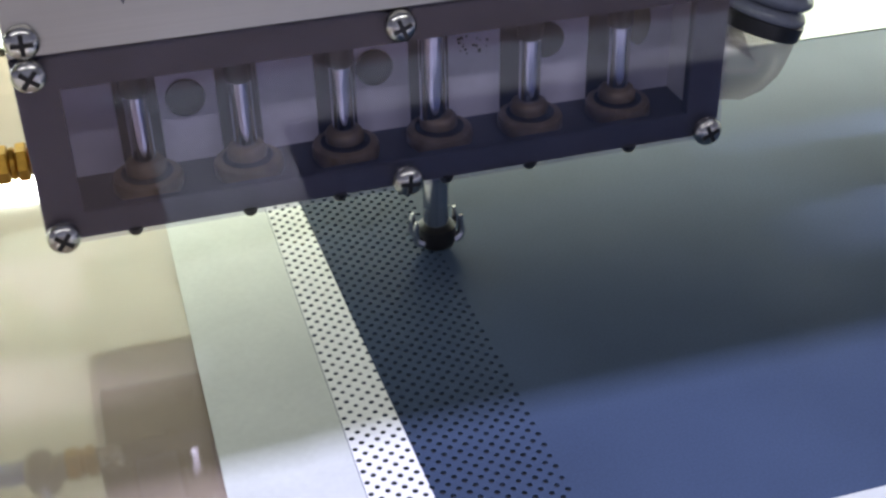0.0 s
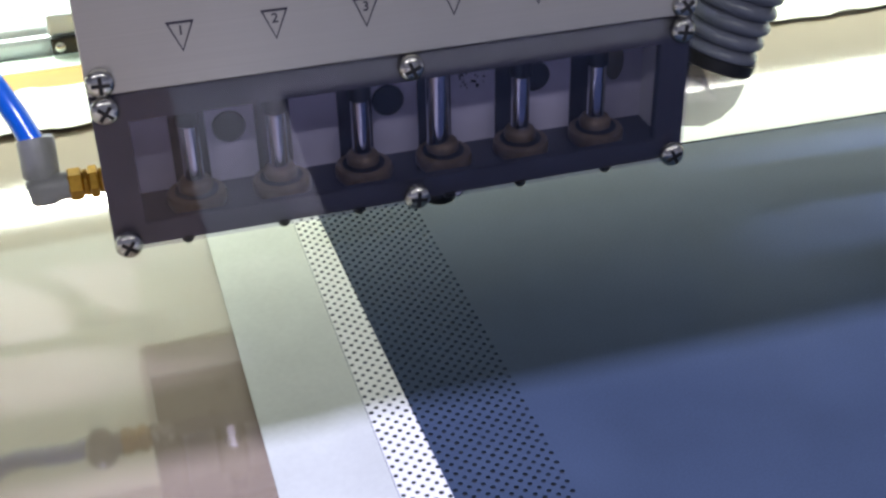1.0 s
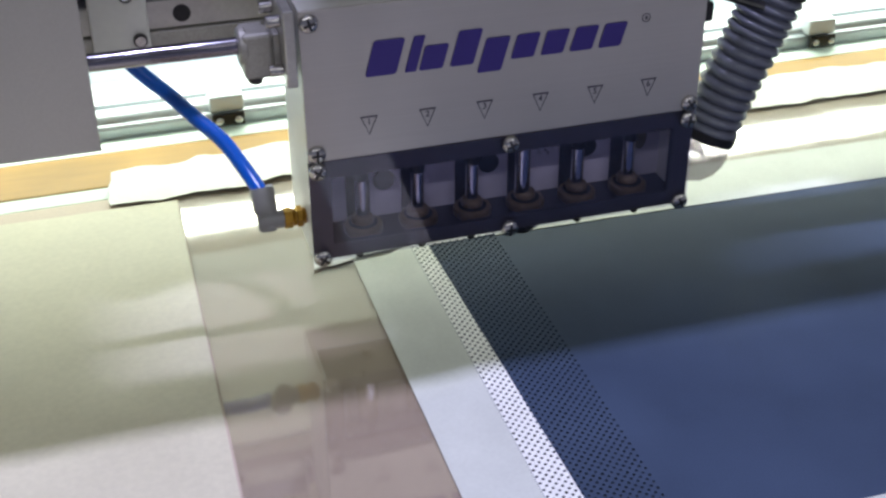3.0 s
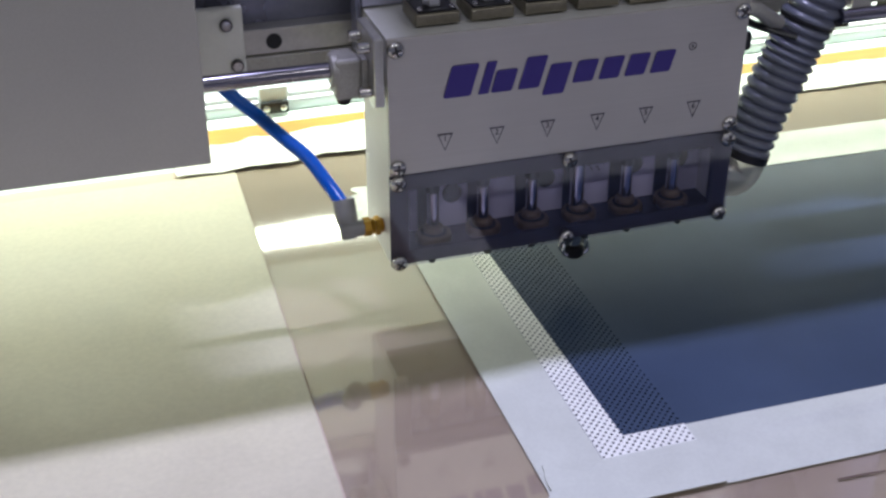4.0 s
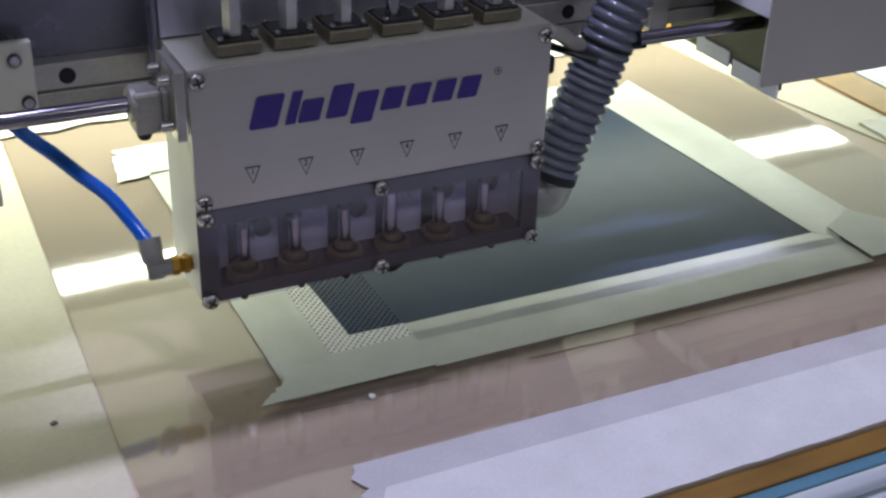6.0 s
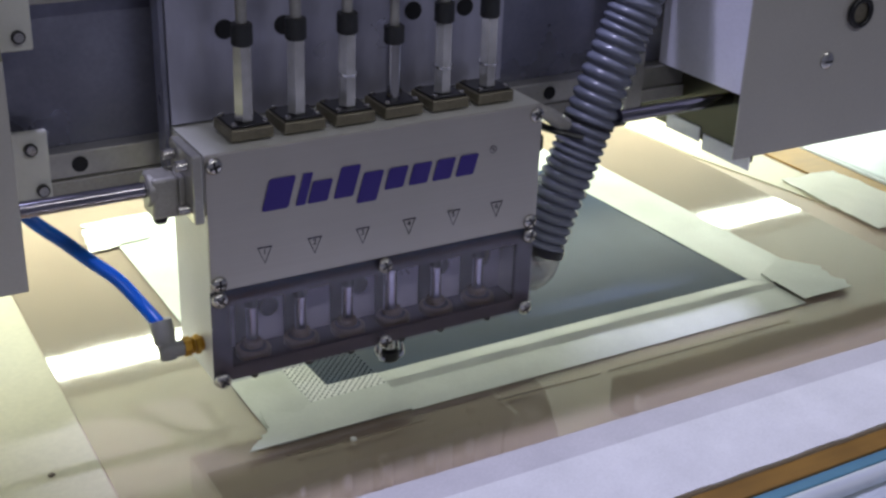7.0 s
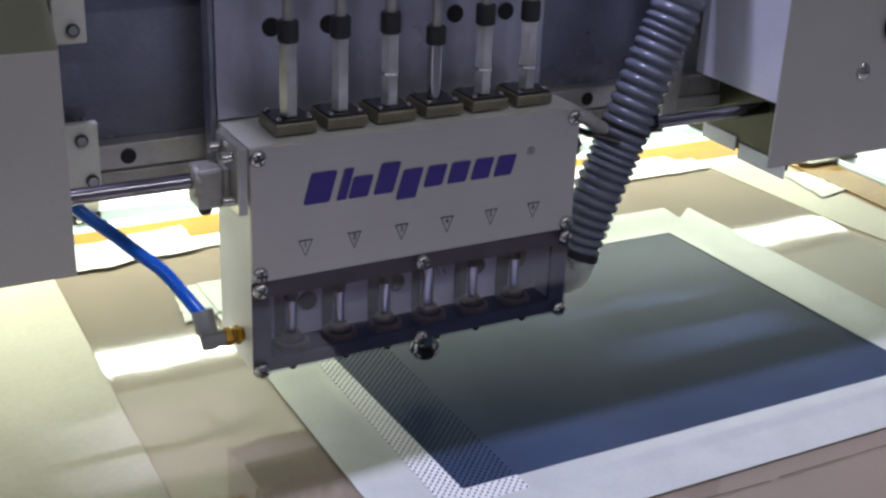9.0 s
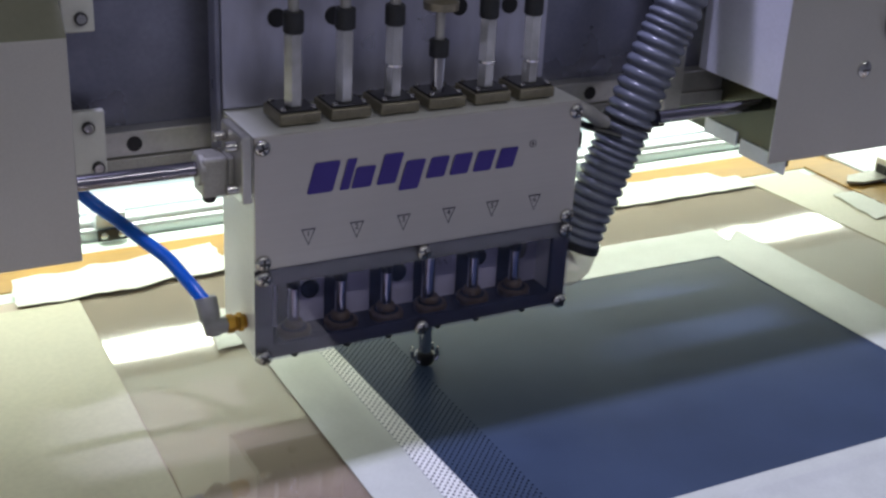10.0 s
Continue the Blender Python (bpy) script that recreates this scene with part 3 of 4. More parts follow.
# ---- punching head ----
def screw(parent, x, z, y=-0.003, r=0.0046, turn=20):
    """A pan head screw whose axis points to the operator."""
    m = pose(x, y, z, 90, 0, 0)
    s = part("screw", lathe([(0, -0.0005), (r, -0.0005), (r, 0.0007), (r * 0.93, 0.0016), (r * 0.72, 0.0024), (r * 0.35, 0.0028), (0, 0.0029)], 20, m), SCREW_STEEL, parent, "cross-head zinc screw", smooth=True)
    c = box(-r * 0.62, r * 0.62, -r * 0.13, r * 0.13, 0.0016, 0.00305)
    box(-r * 0.13, r * 0.13, -r * 0.62, r * 0.62, 0.0016, 0.00307, 0, c)
    bmesh.ops.transform(c, matrix=m @ pose(0, 0, 0, 0, 0, turn), verts=c.verts)
    part("cross_slot", c, BLACK, s)
    return s


def text_mesh(text, size, m, bold=0.0):
    cu = bpy.data.curves.new("text", "FONT")
    cu.body, cu.size, cu.align_x, cu.align_y, cu.extrude, cu.offset = text, size, "CENTER", "CENTER", 0.00008, bold
    ob = new("text", cu)
    me = bpy.data.meshes.new_from_object(ob.evaluated_get(bpy.context.evaluated_depsgraph_get()))
    bpy.data.objects.remove(ob)
    b = bmesh.new()
    b.from_mesh(me)
    bmesh.ops.transform(b, matrix=m, verts=b.verts)
    return b


def blob(x, z, w, h, lean=0.28, thick=0.0002, hole=None, y=-0.0021):
    """A slanted rounded bar of the printed mark, standing on the plate; hole: (x, z, w, h) of an opening in it."""
    def outline(x, z, w, h, r):
        pts = []
        for cx, cz, a0 in ((w - r, h - r, 0), (r, h - r, 90), (r, r, 180), (w - r, r, 270)):
            for k in range(4):
                a = radians(a0 + 30 * k)
                px, pz = cx + r * math.cos(a), cz + r * math.sin(a)
                pts.append((x + px + lean * (z - 0.1335 + pz), z + pz))
        return pts
    bm = bmesh.new()
    out = [bm.verts.new((px, y, pz)) for px, pz in outline(x, z, w, h, min(w, h) * 0.10)]
    if hole:
        inn = [bm.verts.new((px, y, pz)) for px, pz in outline(*hole, min(hole[2], hole[3]) * 0.4)]
        for i in range(16):
            bm.faces.new((out[i], out[(i + 1) % 16], inn[(i + 1) % 16], inn[i]))
    else:
        bm.faces.new(out)
    ext = bmesh.ops.extrude_face_region(bm, geom=bm.faces[:])
    bmesh.ops.translate(bm, vec=(0, -thick, 0), verts=[v for v in ext["geom"] if isinstance(v, bmesh.types.BMVert)])
    bmesh.ops.recalc_face_normals(bm, faces=bm.faces[:])
    return bm


NX = [0.0254 + 0.02955 * i for i in range(6)]
NY = 0.0185


def plate_with_holes(x0, x1, z0, z1, y0, y1, openings):
    """An upright plate with rectangular openings side by side; openings: (x0, x1, z0, z1)."""
    bm = None
    xs = x0
    for a, b, c, d in openings:
        bm = box(xs, a, y0, y1, z0, z1, 0, bm)
        bm = box(a, b, y0, y1, z0, c, 0, bm)
        bm = box(a, b, y0, y1, d, z1, 0, bm)
        xs = b
    return box(xs, x1, y0, y1, z0, z1, 0, bm)


def head():
    t = thing("punching_head", "boxy brushed-steel punching head with six numbered needles and smoked window", "machine head")
    body = part("body", box(-0.0043, 0.1993, 0.0004, 0.052, 0.1672, 0.1688, 0.0004), WHITE_PAINT, t, "light painted top of the housing")
    part("side_wall", box(-0.0043, -0.0015, 0.0004, 0.052, 0.0375, 0.1671, 0.0003), LIT_PAINT, t)
    part("side_wall", box(0.1965, 0.1993, 0.0004, 0.052, 0.0375, 0.1671, 0.0003), LIT_PAINT, t)
    part("rear_wall", box(-0.0014, 0.1964, 0.049, 0.052, 0.0375, 0.1671), WHITE_PAINT, t)
    part("chamber_wall", box(-0.0014, 0.1964, 0.0300, 0.0485, 0.0376, 0.098), CHAMBER, t, "pale lavender chamber wall")
    part("chamber_top", box(-0.0014, 0.1964, 0.0035, 0.0298, 0.0925, 0.0945), CHAMBER, t)
    part("bush_rail", box(-0.0014, 0.1964, 0.0036, 0.0299, 0.0375, 0.0395), FRAME_DARK, t, "dark rail that holds the bushes")
    part("flange", plate_with_holes(-0.0014, 0.1964, 0.0375, 0.0920, 0.0005, 0.0033, [(0.0065, 0.1885, 0.0445, 0.0815)]), FRAME_DARK, t, "dark frame round the window")
    part("window_border", plate_with_holes(-0.0044, 0.1994, 0.0365, 0.0918, 0.0001, 0.00035, [(0.0062, 0.1888, 0.0442, 0.0818)]), FRAME_DARK, t, "dark border behind the window")
    part("front_plate", box(-0.0045, 0.1995, -0.0018, 0.0, 0.0925, 0.1690, 0.0005), BRUSHED, t, "brushed steel front plate with a violet mark")
    part("window", box(-0.0045, 0.1995, -0.0022, 0.0, 0.0363, 0.0920, 0.0003), SMOKE, t, "smoked clear acrylic window")
    for i, (x, z) in enumerate(((0, 0.163), (0.195, 0.163), (0, 0.097), (0.195, 0.0965))):
        screw(t, x, z, -0.0018, turn=15 + 37 * i)
    for i, (x, z) in enumerate(((0, 0.0877), (0.195, 0.0872), (0.098, 0.0877), (0, 0.039), (0.0985, 0.039), (0.195, 0.039))):
        screw(t, x, z, -0.0022, turn=50 + 31 * i)
    # needles, guides and dark ports in the chamber
    for i, x in enumerate(NX):
        if i != 3:
            part("needle_bar", cyl((x, NY, 0.0442), (x, NY, 0.0920), 0.0034, 16), CHROME, t, smooth=True)
            part("collar", cyl((x, NY, 0.0690), (x, NY, 0.084), 0.0040, 16, 0.0004), BLACK_RUBBER, t, smooth=True)
        b = part("guide_bush", lathe([(0.0098, 0.0396), (0.0102, 0.0402), (0.0103, 0.0428), (0.0099, 0.0440), (0.0090, 0.0445)], 24, pose(x, NY - 0.001, 0)), GUIDE_BROWN, t, "brown worn guide bush", smooth=True)
        part("bush_bore", cyl((x, NY - 0.001, 0.0444), (x, NY - 0.001, 0.0447), 0.0076, 22), BLACK, b)
        part("bush_core", lathe([(0.0058, 0.0446), (0.0060, 0.0468), (0.0052, 0.0482), (0.0042, 0.0486)], 18, pose(x, NY, 0)), GUIDE_BROWN, b, smooth=True)
        part("slot", box(x - 0.0058, x + 0.0066, 0.0292, 0.0299, 0.0397, 0.0922), FRAME_DARK, t, "dark slot behind the needle")
        part("edge_nib", lathe([(0, 0), (0.0016, 0.0002), (0.0022, 0.0012), (0.0024, 0.0024)], 10, pose(x - 0.006 + 0.0031 * (i % 2), 0.0012, 0.0345)), BLACK, t, "black nib under the window's edge")
        part("lower_nozzle", cyl((x - 0.0005, NY, 0.0335), (x - 0.0005, NY, 0.0374), 0.0030, 12), BLACK, t)
    for x, z in ((0.0400, 0.0605), (0.0972, 0.0615), (0.1530, 0.0625)):
        part("port", cyl((x, 0.0288, z), (x, 0.0299, z), 0.0058, 24), BLACK, t, "black round port")
    part("port_cover", lathe([(0, 0), (0.0055, 0), (0.0055, 0.001), (0, 0.0013)], 18, pose(0.1845, 0.0299, 0.064, 90, 0, 0) @ Matrix.Diagonal((0.7, 1.4, 1, 1))), SEAL, t)
    rng = random.Random(2)
    dust = None
    for k in range(26):
        x, z, r = 0.1275 + rng.gauss(0, 0.0025), 0.0655 + rng.gauss(0, 0.0035), rng.uniform(0.0002, 0.0005)
        dust = box(x - r, x + r, 0.0296, 0.02995, z - r * 0.8, z + r * 0.8, 0, dust)
    tagged(part("dust", dust, BLACK, t, "dark dust specks"), kind="stuff")
    # printed mark: plain slanted bars
    mark = [(0.0249, 0.0180, 0.0176, 0), (0.0441, 0.0056, 0.0176, 0), (0.0510, 0.0140, 0.0122, 1), (0.0662, 0.0140, 0.0176, 0), (0.0812, 0.0145, 0.0172, 2), (0.0968, 0.0140, 0.0122, 1),
            (0.1119, 0.0140, 0.0122, 1), (0.1270, 0.0140, 0.0122, 1), (0.1420, 0.0140, 0.0122, 1)]
    for x, w, h, k in mark:
        z = 0.1335 - (0.005 if k == 2 else 0)
        wide = w if w < 0.006 else w * 0.84
        part("printed_bar", blob(x, z, wide, h), PURPLE, t)
    part("printed_ring", sweep([(0.1668 + 0.0021 * math.cos(math.pi * k / 12), -0.0019, 0.1462 + 0.0021 * math.sin(math.pi * k / 12)) for k in range(25)], 0.00022, 6), INK, t)
    part("printed_ring", box(0.1663, 0.1673, -0.0021, -0.0019, 0.1453, 0.1471), INK, t)
    # numbered triangles
    for i in range(6):
        x = 0.0262 + 0.02895 * i
        tri = bmesh.new()
        a, b, c = (-0.0043, 0.0060), (0.0043, 0.0060), (0, -0.0040)
        rim = [tri.verts.new((px, 0, pz)) for px, pz in (a, b, c)]
        inn = [tri.verts.new((px * 0.80, 0, 0.0012 + (pz - 0.0012) * 0.84)) for px, pz in (a, b, c)]
        for k in range(3):
            tri.faces.new((rim[k], rim[(k + 1) % 3], inn[(k + 1) % 3], inn[k]))
        ext = bmesh.ops.extrude_face_region(tri, geom=tri.faces[:])
        bmesh.ops.translate(tri, vec=(0, -0.0002, 0), verts=[v for v in ext["geom"] if isinstance(v, bmesh.types.BMVert)])
        bmesh.ops.transform(tri, matrix=pose(x, -0.0018, 0.1075), verts=tri.verts)
        mark = part("triangle_mark", tri, INK, t, "thin dark triangle with a number")
        part("number", text_mesh(str(i + 1), 0.0044, pose(x, -0.0019, 0.1104, 90, 0, 0), 0.00006), INK, mark)
    # caps, glass-like sleeves and bars above
    for i, x in enumerate(NX):
        cap = part("seal_cap", box(x - 0.0118, x + 0.0118, 0.0075, 0.0335, 0.1702, 0.1765, 0.0008), SEAL, t, "worn bronze seal cap")
        part("cap_top", box(x - 0.0105, x + 0.0105, 0.009, 0.032, 0.1766, 0.1776, 0.0003), BLACK, cap)
        for sx, sy in ((-1, -1), (1, -1), (-1, 1), (1, 1)):
            part("cap_screw", lathe([(0, 0), (0.0016, 0), (0.0016, 0.0012), (0.0009, 0.0016), (0, 0.0016)], 10, pose(x + sx * 0.0085, 0.0205 + sy * 0.0092, 0.1777)), SCREW_STEEL, cap, smooth=True)
        if i != 3:
            sl = part("needle_sleeve", cyl((x, NY, 0.1778), (x, NY, 0.2175), 0.0052, 6, 0.0004), SLEEVE, t, "clear-edged steel sleeve")
            part("collar", cyl((x, NY, 0.2176), (x, NY, 0.2290), 0.0056, 14, 0.0006), BLACK_RUBBER, sl, smooth=True)
            part("upper_bar", cyl((x, NY, 0.2291), (x, NY, 0.32), 0.0030, 12), RAIL, sl, smooth=True)
            if i > 1:
                part("ring", lathe([(0.0047, 0), (0.0056, 0), (0.0056, 0.0012), (0.0047, 0.0012)], 12, pose(x, NY, 0.1985 - 0.0015 * i, 8, 0, 0)), CHROME, sl, smooth=True)
    back = box(-0.005, 0.200, 0.0455, 0.0500, 0.1702, 0.36, 0.0006)
    part("back_plate", back, LAVENDER, t, "ground steel back plate with black ports")
    part("side_rib", box(-0.0085, -0.0053, 0.0465, 0.058, 0.135, 0.36, 0.0008), DARK_STEEL, t)
    for x, z in ((0.0222, 0.2190), (0.0557, 0.2180), (0.1347, 0.2180), (0.1687, 0.2170)):
        part("port", cyl((x + 0.004, 0.0445, z), (x + 0.004, 0.0454, z), 0.0052, 20), BLACK, t, "black round port")
    return t


HEAD = head()


def punch():
    """The working needle bar with its foot, built at its lowest place."""
    x = NX[3] - 0.0015
    p = part("punch_bar", cyl((x, NY, 0.006), (x, NY, 0.206), 0.0041, 18), CHROME, HEAD, "polished moving needle bar", smooth=True)
    part("foot", lathe([(0.0015, 0.0020), (0.0058, 0.0022), (0.0066, 0.0042), (0.0062, 0.0085), (0.0044, 0.0098)], 20, pose(x, NY, 0)), BLACK, p, "black presser foot", smooth=True)
    part("tip", cyl((x, NY, -0.0006), (x, NY, 0.0022), 0.0009, 10), CHROME, p)
    for s in (-1, 1):
        c = sweep(spline([(x + s * 0.0052, NY - 0.003, 0.0040), (x + s * 0.0076, NY - 0.003, 0.0062), (x + s * 0.0074, NY - 0.003, 0.0125)], 7), [0.0016, 0.0017, 0.0016, 0.0014, 0.0012, 0.0010, 0.0006], 8)
        part("foot_clip", c, CHROME, p, "bright steel clip", smooth=True)
        c = sweep(spline([(x + s * 0.0046, NY + 0.003, 0.0040), (x + s * 0.0072, NY + 0.003, 0.0062), (x + s * 0.0070, NY + 0.003, 0.0125)], 7), [0.0016, 0.0017, 0.0016, 0.0014, 0.0012, 0.0010, 0.0006], 8)
        part("foot_clip", c, CHROME, p, "bright steel clip", smooth=True)
    part("collar", cyl((x, NY, 0.1975), (x, NY, 0.2075), 0.0056, 14, 0.0006), BLACK_RUBBER, p, smooth=True)
    part("upper_bar", cyl((x, NY, 0.2075), (x, NY, 0.34), 0.0027, 12), RAIL, p, smooth=True)
    part("drive_nut", lathe([(0.0030, 0.224), (0.0098, 0.2245), (0.0102, 0.229), (0.0075, 0.231), (0.0072, 0.242), (0.003, 0.243)], 20, pose(x, NY, 0)), SEAL, p, "dull bronze drive nut", smooth=True)
    return p


PUNCH = punch()


# ---- beam, rails and covers ----
def beam():
    t = thing("machine_beam", "blued steel machine beam with ground rails behind the head", "machine beam")
    part("face", box(-0.62, 0.95, 0.0760, 0.082, 0.140, 0.235, 0.0008), DARK_STEEL, t)
    part("core", box(-0.88, 1.08, 0.0825, 0.315, 0.140, 0.42, 0.003), DARK_STEEL, t)
    for x in (-0.88, 1.00):
        part("column", box(x, x + 0.08, 0.0900, 0.310, -0.0365, 0.1398, 0.003), GREY_PAINT, t, "grey painted end column")
    for z in (0.1425, 0.2360):
        r = part("linear_rail", box(-0.62, 0.95, 0.0640, 0.0758, z, z + 0.0145, 0.0008), RAIL, t, "ground steel linear rail")
        for k in range(26):
            x = -0.62 + 0.03 + 0.06 * k
            part("rail_hole", cyl((x, 0.0635, z + 0.0072), (x, 0.0641, z + 0.0072), 0.0044, 16), BLACK, r)
    part("lower_ledge", box(-0.62, 0.95, 0.0620, 0.0758, 0.1335, 0.1420, 0.0006), CAST, t)
    # kept pale to bounce lamp light onto film and sheet
    part("underside", box(-0.62, 0.95, 0.0830, 0.314, 0.1375, 0.1398), LIT_PAINT, t, "light painted underside")
    part("upper_face", box(-0.62, 0.95, 0.0700, 0.0820, 0.2510, 0.42, 0.001), LAVENDER, t)
    # hood added out of view: its gaps shape the tube's shadow edge and patches
    hood = box(-0.62, 0.95, -0.028, 0.001, 0.4250, 0.45, 0.001)
    box(-0.030, 0.190, 0.0012, 0.0820, 0.4250, 0.45, 0.001, hood)
    box(-0.5695, -0.082, 0.0012, 0.0820, 0.4250, 0.45, 0.001, hood)
    for x in (-0.62, 0.90):
        box(x, x + 0.05, 0.0012, 0.0820, 0.4250, 0.45, 0.001, hood)
    box(-0.62, 0.95, 0.0690, 0.0820, 0.4201, 0.4249, 0, hood)
    part("unseen_hood", hood, GREY_PAINT, t, "unseen grey hood that blocks ceiling light over the head")
    return t


beam()


def machine_table():
    t = thing("machine_table", "grey painted steel machine table on four legs", "table")
    part("tabletop", box(-0.90, 1.10, -0.20, 0.90, -0.0605, -0.0367, 0.002), GREY_PAINT, t)
    for x in (-0.88, 1.02):
        for y in (-0.18, 0.82):
            part("leg", box(x, x + 0.06, y, y + 0.06, -0.87, -0.0607, 0.003), GREY_PAINT, t)
    return t


machine_table()


def carriage():
    t = thing("rail_bracket", "pale cast bracket with socket screws that carries the guide rod", "bracket")
    part("plate", box(-0.094, -0.0665, 0.0585, 0.0635, 0.1335, 0.1725, 0.001), WHITE_PAINT, t)
    for x, z in ((-0.0757, 0.1636), (-0.0715, 0.1405)):
        s = part("socket_screw", lathe([(0, 0), (0.0034, 0), (0.0034, 0.0022), (0, 0.0022)], 16, pose(x, 0.0585, z, 90, 0, 0)), BLACK, t)
        part("socket", lathe([(0.0016, 0.0022), (0.0027, 0.0022), (0.0026, 0.0027), (0.0017, 0.0027)], 14, pose(x, 0.0585, z, 90, 0, 0)), SCREW_STEEL, s)
    part("upper_plate", box(-0.0855, -0.0685, 0.0585, 0.0635, 0.2150, 0.300, 0.001), WHITE_PAINT, t)
    s = part("socket_screw", lathe([(0, 0), (0.0034, 0), (0.0034, 0.0022), (0, 0.0022)], 16, pose(-0.0757, 0.0585, 0.2225, 90, 0, 0)), BLACK, t)
    part("socket", lathe([(0.0016, 0.0022), (0.0027, 0.0022), (0.0026, 0.0027), (0.0017, 0.0027)], 14, pose(-0.0757, 0.0585, 0.2225, 90, 0, 0)), SCREW_STEEL, s)
    return t


carriage()


def guide_rod():
    t = thing("guide_rod", "polished steel guide rod through a cast clamp block", "guide rod")
    part("rod", cyl((-0.45, 0.016, 0.1492), (-0.010, 0.016, 0.1492), 0.0042, 20), ROD, t, smooth=True)
    part("rod", cyl((0.2700, 0.0165, 0.1455), (0.60, 0.0165, 0.1455), 0.0042, 20), ROD, t, smooth=True)
    part("clamp_block", box(-0.0290, -0.0150, 0.008, 0.026, 0.1345, 0.1565, 0.0018), CAST, t, "cast clamp block")
    part("clamp_block", cyl((-0.0305, 0.016, 0.1490), (-0.0265, 0.016, 0.1490), 0.0088, 20, 0.0008), CAST, t, smooth=True)
    part("stop_knob", lathe([(0, 0), (0.0030, 0.0006), (0.0040, 0.003), (0.0036, 0.0052)], 14, pose(-0.0235, 0.0155, 0.1295)), BLACK, t, smooth=True)
    part("bracket_plate", box(-0.0118, -0.0066, -0.0042, 0.030, 0.1335, 0.1705, 0.0008), RAIL, t, "thin steel bracket plate")
    for y, z in ((0.003, 0.164), (0.0025, 0.1405), (0.022, 0.164)):
        part("socket_screw", cyl((-0.0185, y, z), (-0.0120, y, z), 0.0029, 14, 0.0004), SCREW_STEEL, t, smooth=True)
    part("bracket_arm", box(-0.0150, -0.0119, 0.008, 0.026, 0.1380, 0.1560, 0.0006), CAST, t)
    return t


guide_rod()


def cover(name, x0, x1, z0, z1, y0, label):
    t = thing(name, label, "machine cover")
    part("front", box(x0, x1, y0, y0 + 0.0015, z0, z1, 0.0006), GREY_PAINT, t)
    # slanted top and closed outer end
    bm = bmesh.new()
    pts = [(x0, y0, z1), (x1, y0, z1), (x1, 0.06, z1 + 0.075), (x0, 0.06, z1 + 0.075)]
    vs = [bm.verts.new(p) for p in pts] + [bm.verts.new((p[0], p[1] + 0.0015, p[2])) for p in pts]
    for q in ((0, 1, 2, 3), (7, 6, 5, 4), (0, 4, 5, 1), (1, 5, 6, 2), (2, 6, 7, 3), (3, 7, 4, 0)):
        bm.faces.new([vs[k] for k in q])
    bmesh.ops.recalc_face_normals(bm, faces=bm.faces[:])
    part("slanted_top", bm, TOP_SHADE, t, "slanted top darkened to olive for shade")
    return t


cover("left_cover", -0.60, -0.0975, 0.119, 0.2315, -0.0125, "plain grey painted sheet-metal machine cover")
rc = thing("right_cover", "grey painted sheet-metal machine cover with a screw and a knob", "machine cover")
part("front", box(0.3425, 0.95, -0.0118, -0.0103, 0.1145, 0.33, 0.0006), GREY_PAINT, rc)
# lid added out of view to keep ceiling light from falling behind the front
part("top", box(0.3445, 0.95, -0.0102, 0.0690, 0.3260, 0.3300), GREY_PAINT, rc)
part("side_panel", box(0.3428, 0.3443, -0.0102, 0.070, 0.1575, 0.33, 0.0004), PALE_LAVENDER, rc, "pale lavender side panel")
part("lower_side_panel", box(0.3600, 0.3615, -0.0102, 0.105, 0.1100, 0.1574), PANEL_SHADE, rc, "inner panel darkened to olive for shade")
# two pale strips added in place of bright patches on the panel
part("light_patch_strip", box(0.3586, 0.3599, 0.0395, 0.0740, 0.1080, 0.1185, 0.0003), PALE_LAVENDER, rc, "pale lavender strip for a patch of light")
part("light_patch_strip", box(0.3586, 0.3599, -0.0098, 0.0355, 0.1040, 0.1150, 0.0003), PALE_LAVENDER, rc, "pale lavender strip for a patch of light")
part("inner_panel", box(0.3600, 0.95, 0.104, 0.1055, 0.1100, 0.1400), PANEL_SHADE, rc)
s = part("screw", lathe([(0, 0), (0.0056, 0), (0.0056, 0.0012), (0.0036, 0.0026), (0, 0.0028)], 20, pose(0.4125, -0.0118, 0.1722, 90, 0, 0)), SCREW_STEEL, rc, "zinc cover screw", smooth=True)
part("cross_slot", box(0.4095, 0.4155, -0.0148, -0.0143, 0.1714, 0.1724), BLACK, s)
KX, KZ = 0.4345, 0.2020
k = part("knob", sweep([(KX + 0.0085 * math.cos(math.pi * a / 14), -0.0140, KZ + 0.0085 * math.sin(math.pi * a / 14)) for a in range(29)], 0.0021, 10), BLACK, rc, "black ringed knob", smooth=True)
part("knob_face", cyl((KX, -0.0135, KZ), (KX, -0.0119, KZ), 0.0070, 24), SEAL, k)



def right_bracket():
    t = thing("rail_bracket", "pale steel bracket at the rail's end beside the cover", "bracket")
    part("plate", box(0.3040, 0.3180, 0.0540, 0.0635, 0.1330, 0.235, 0.001), RAIL, t)
    return t


right_bracket()


def led_fixture():
    t = thing("led_strip_lamp", "long white LED strip lamp under the beam", "strip lamp")
    part("housing", box(-0.56, 0.96, 0.322, 0.382, 0.1300, 0.150, 0.002), WHITE_PAINT, t)
    part("diffuser", box(-0.55, 0.95, 0.331, 0.365, 0.1290, 0.1299), LED, t, "glowing white diffuser")
    part("hanger", box(-0.56, 0.96, 0.3155, 0.3218, 0.141, 0.16), WHITE_PAINT, t)
    return t


led_fixture()


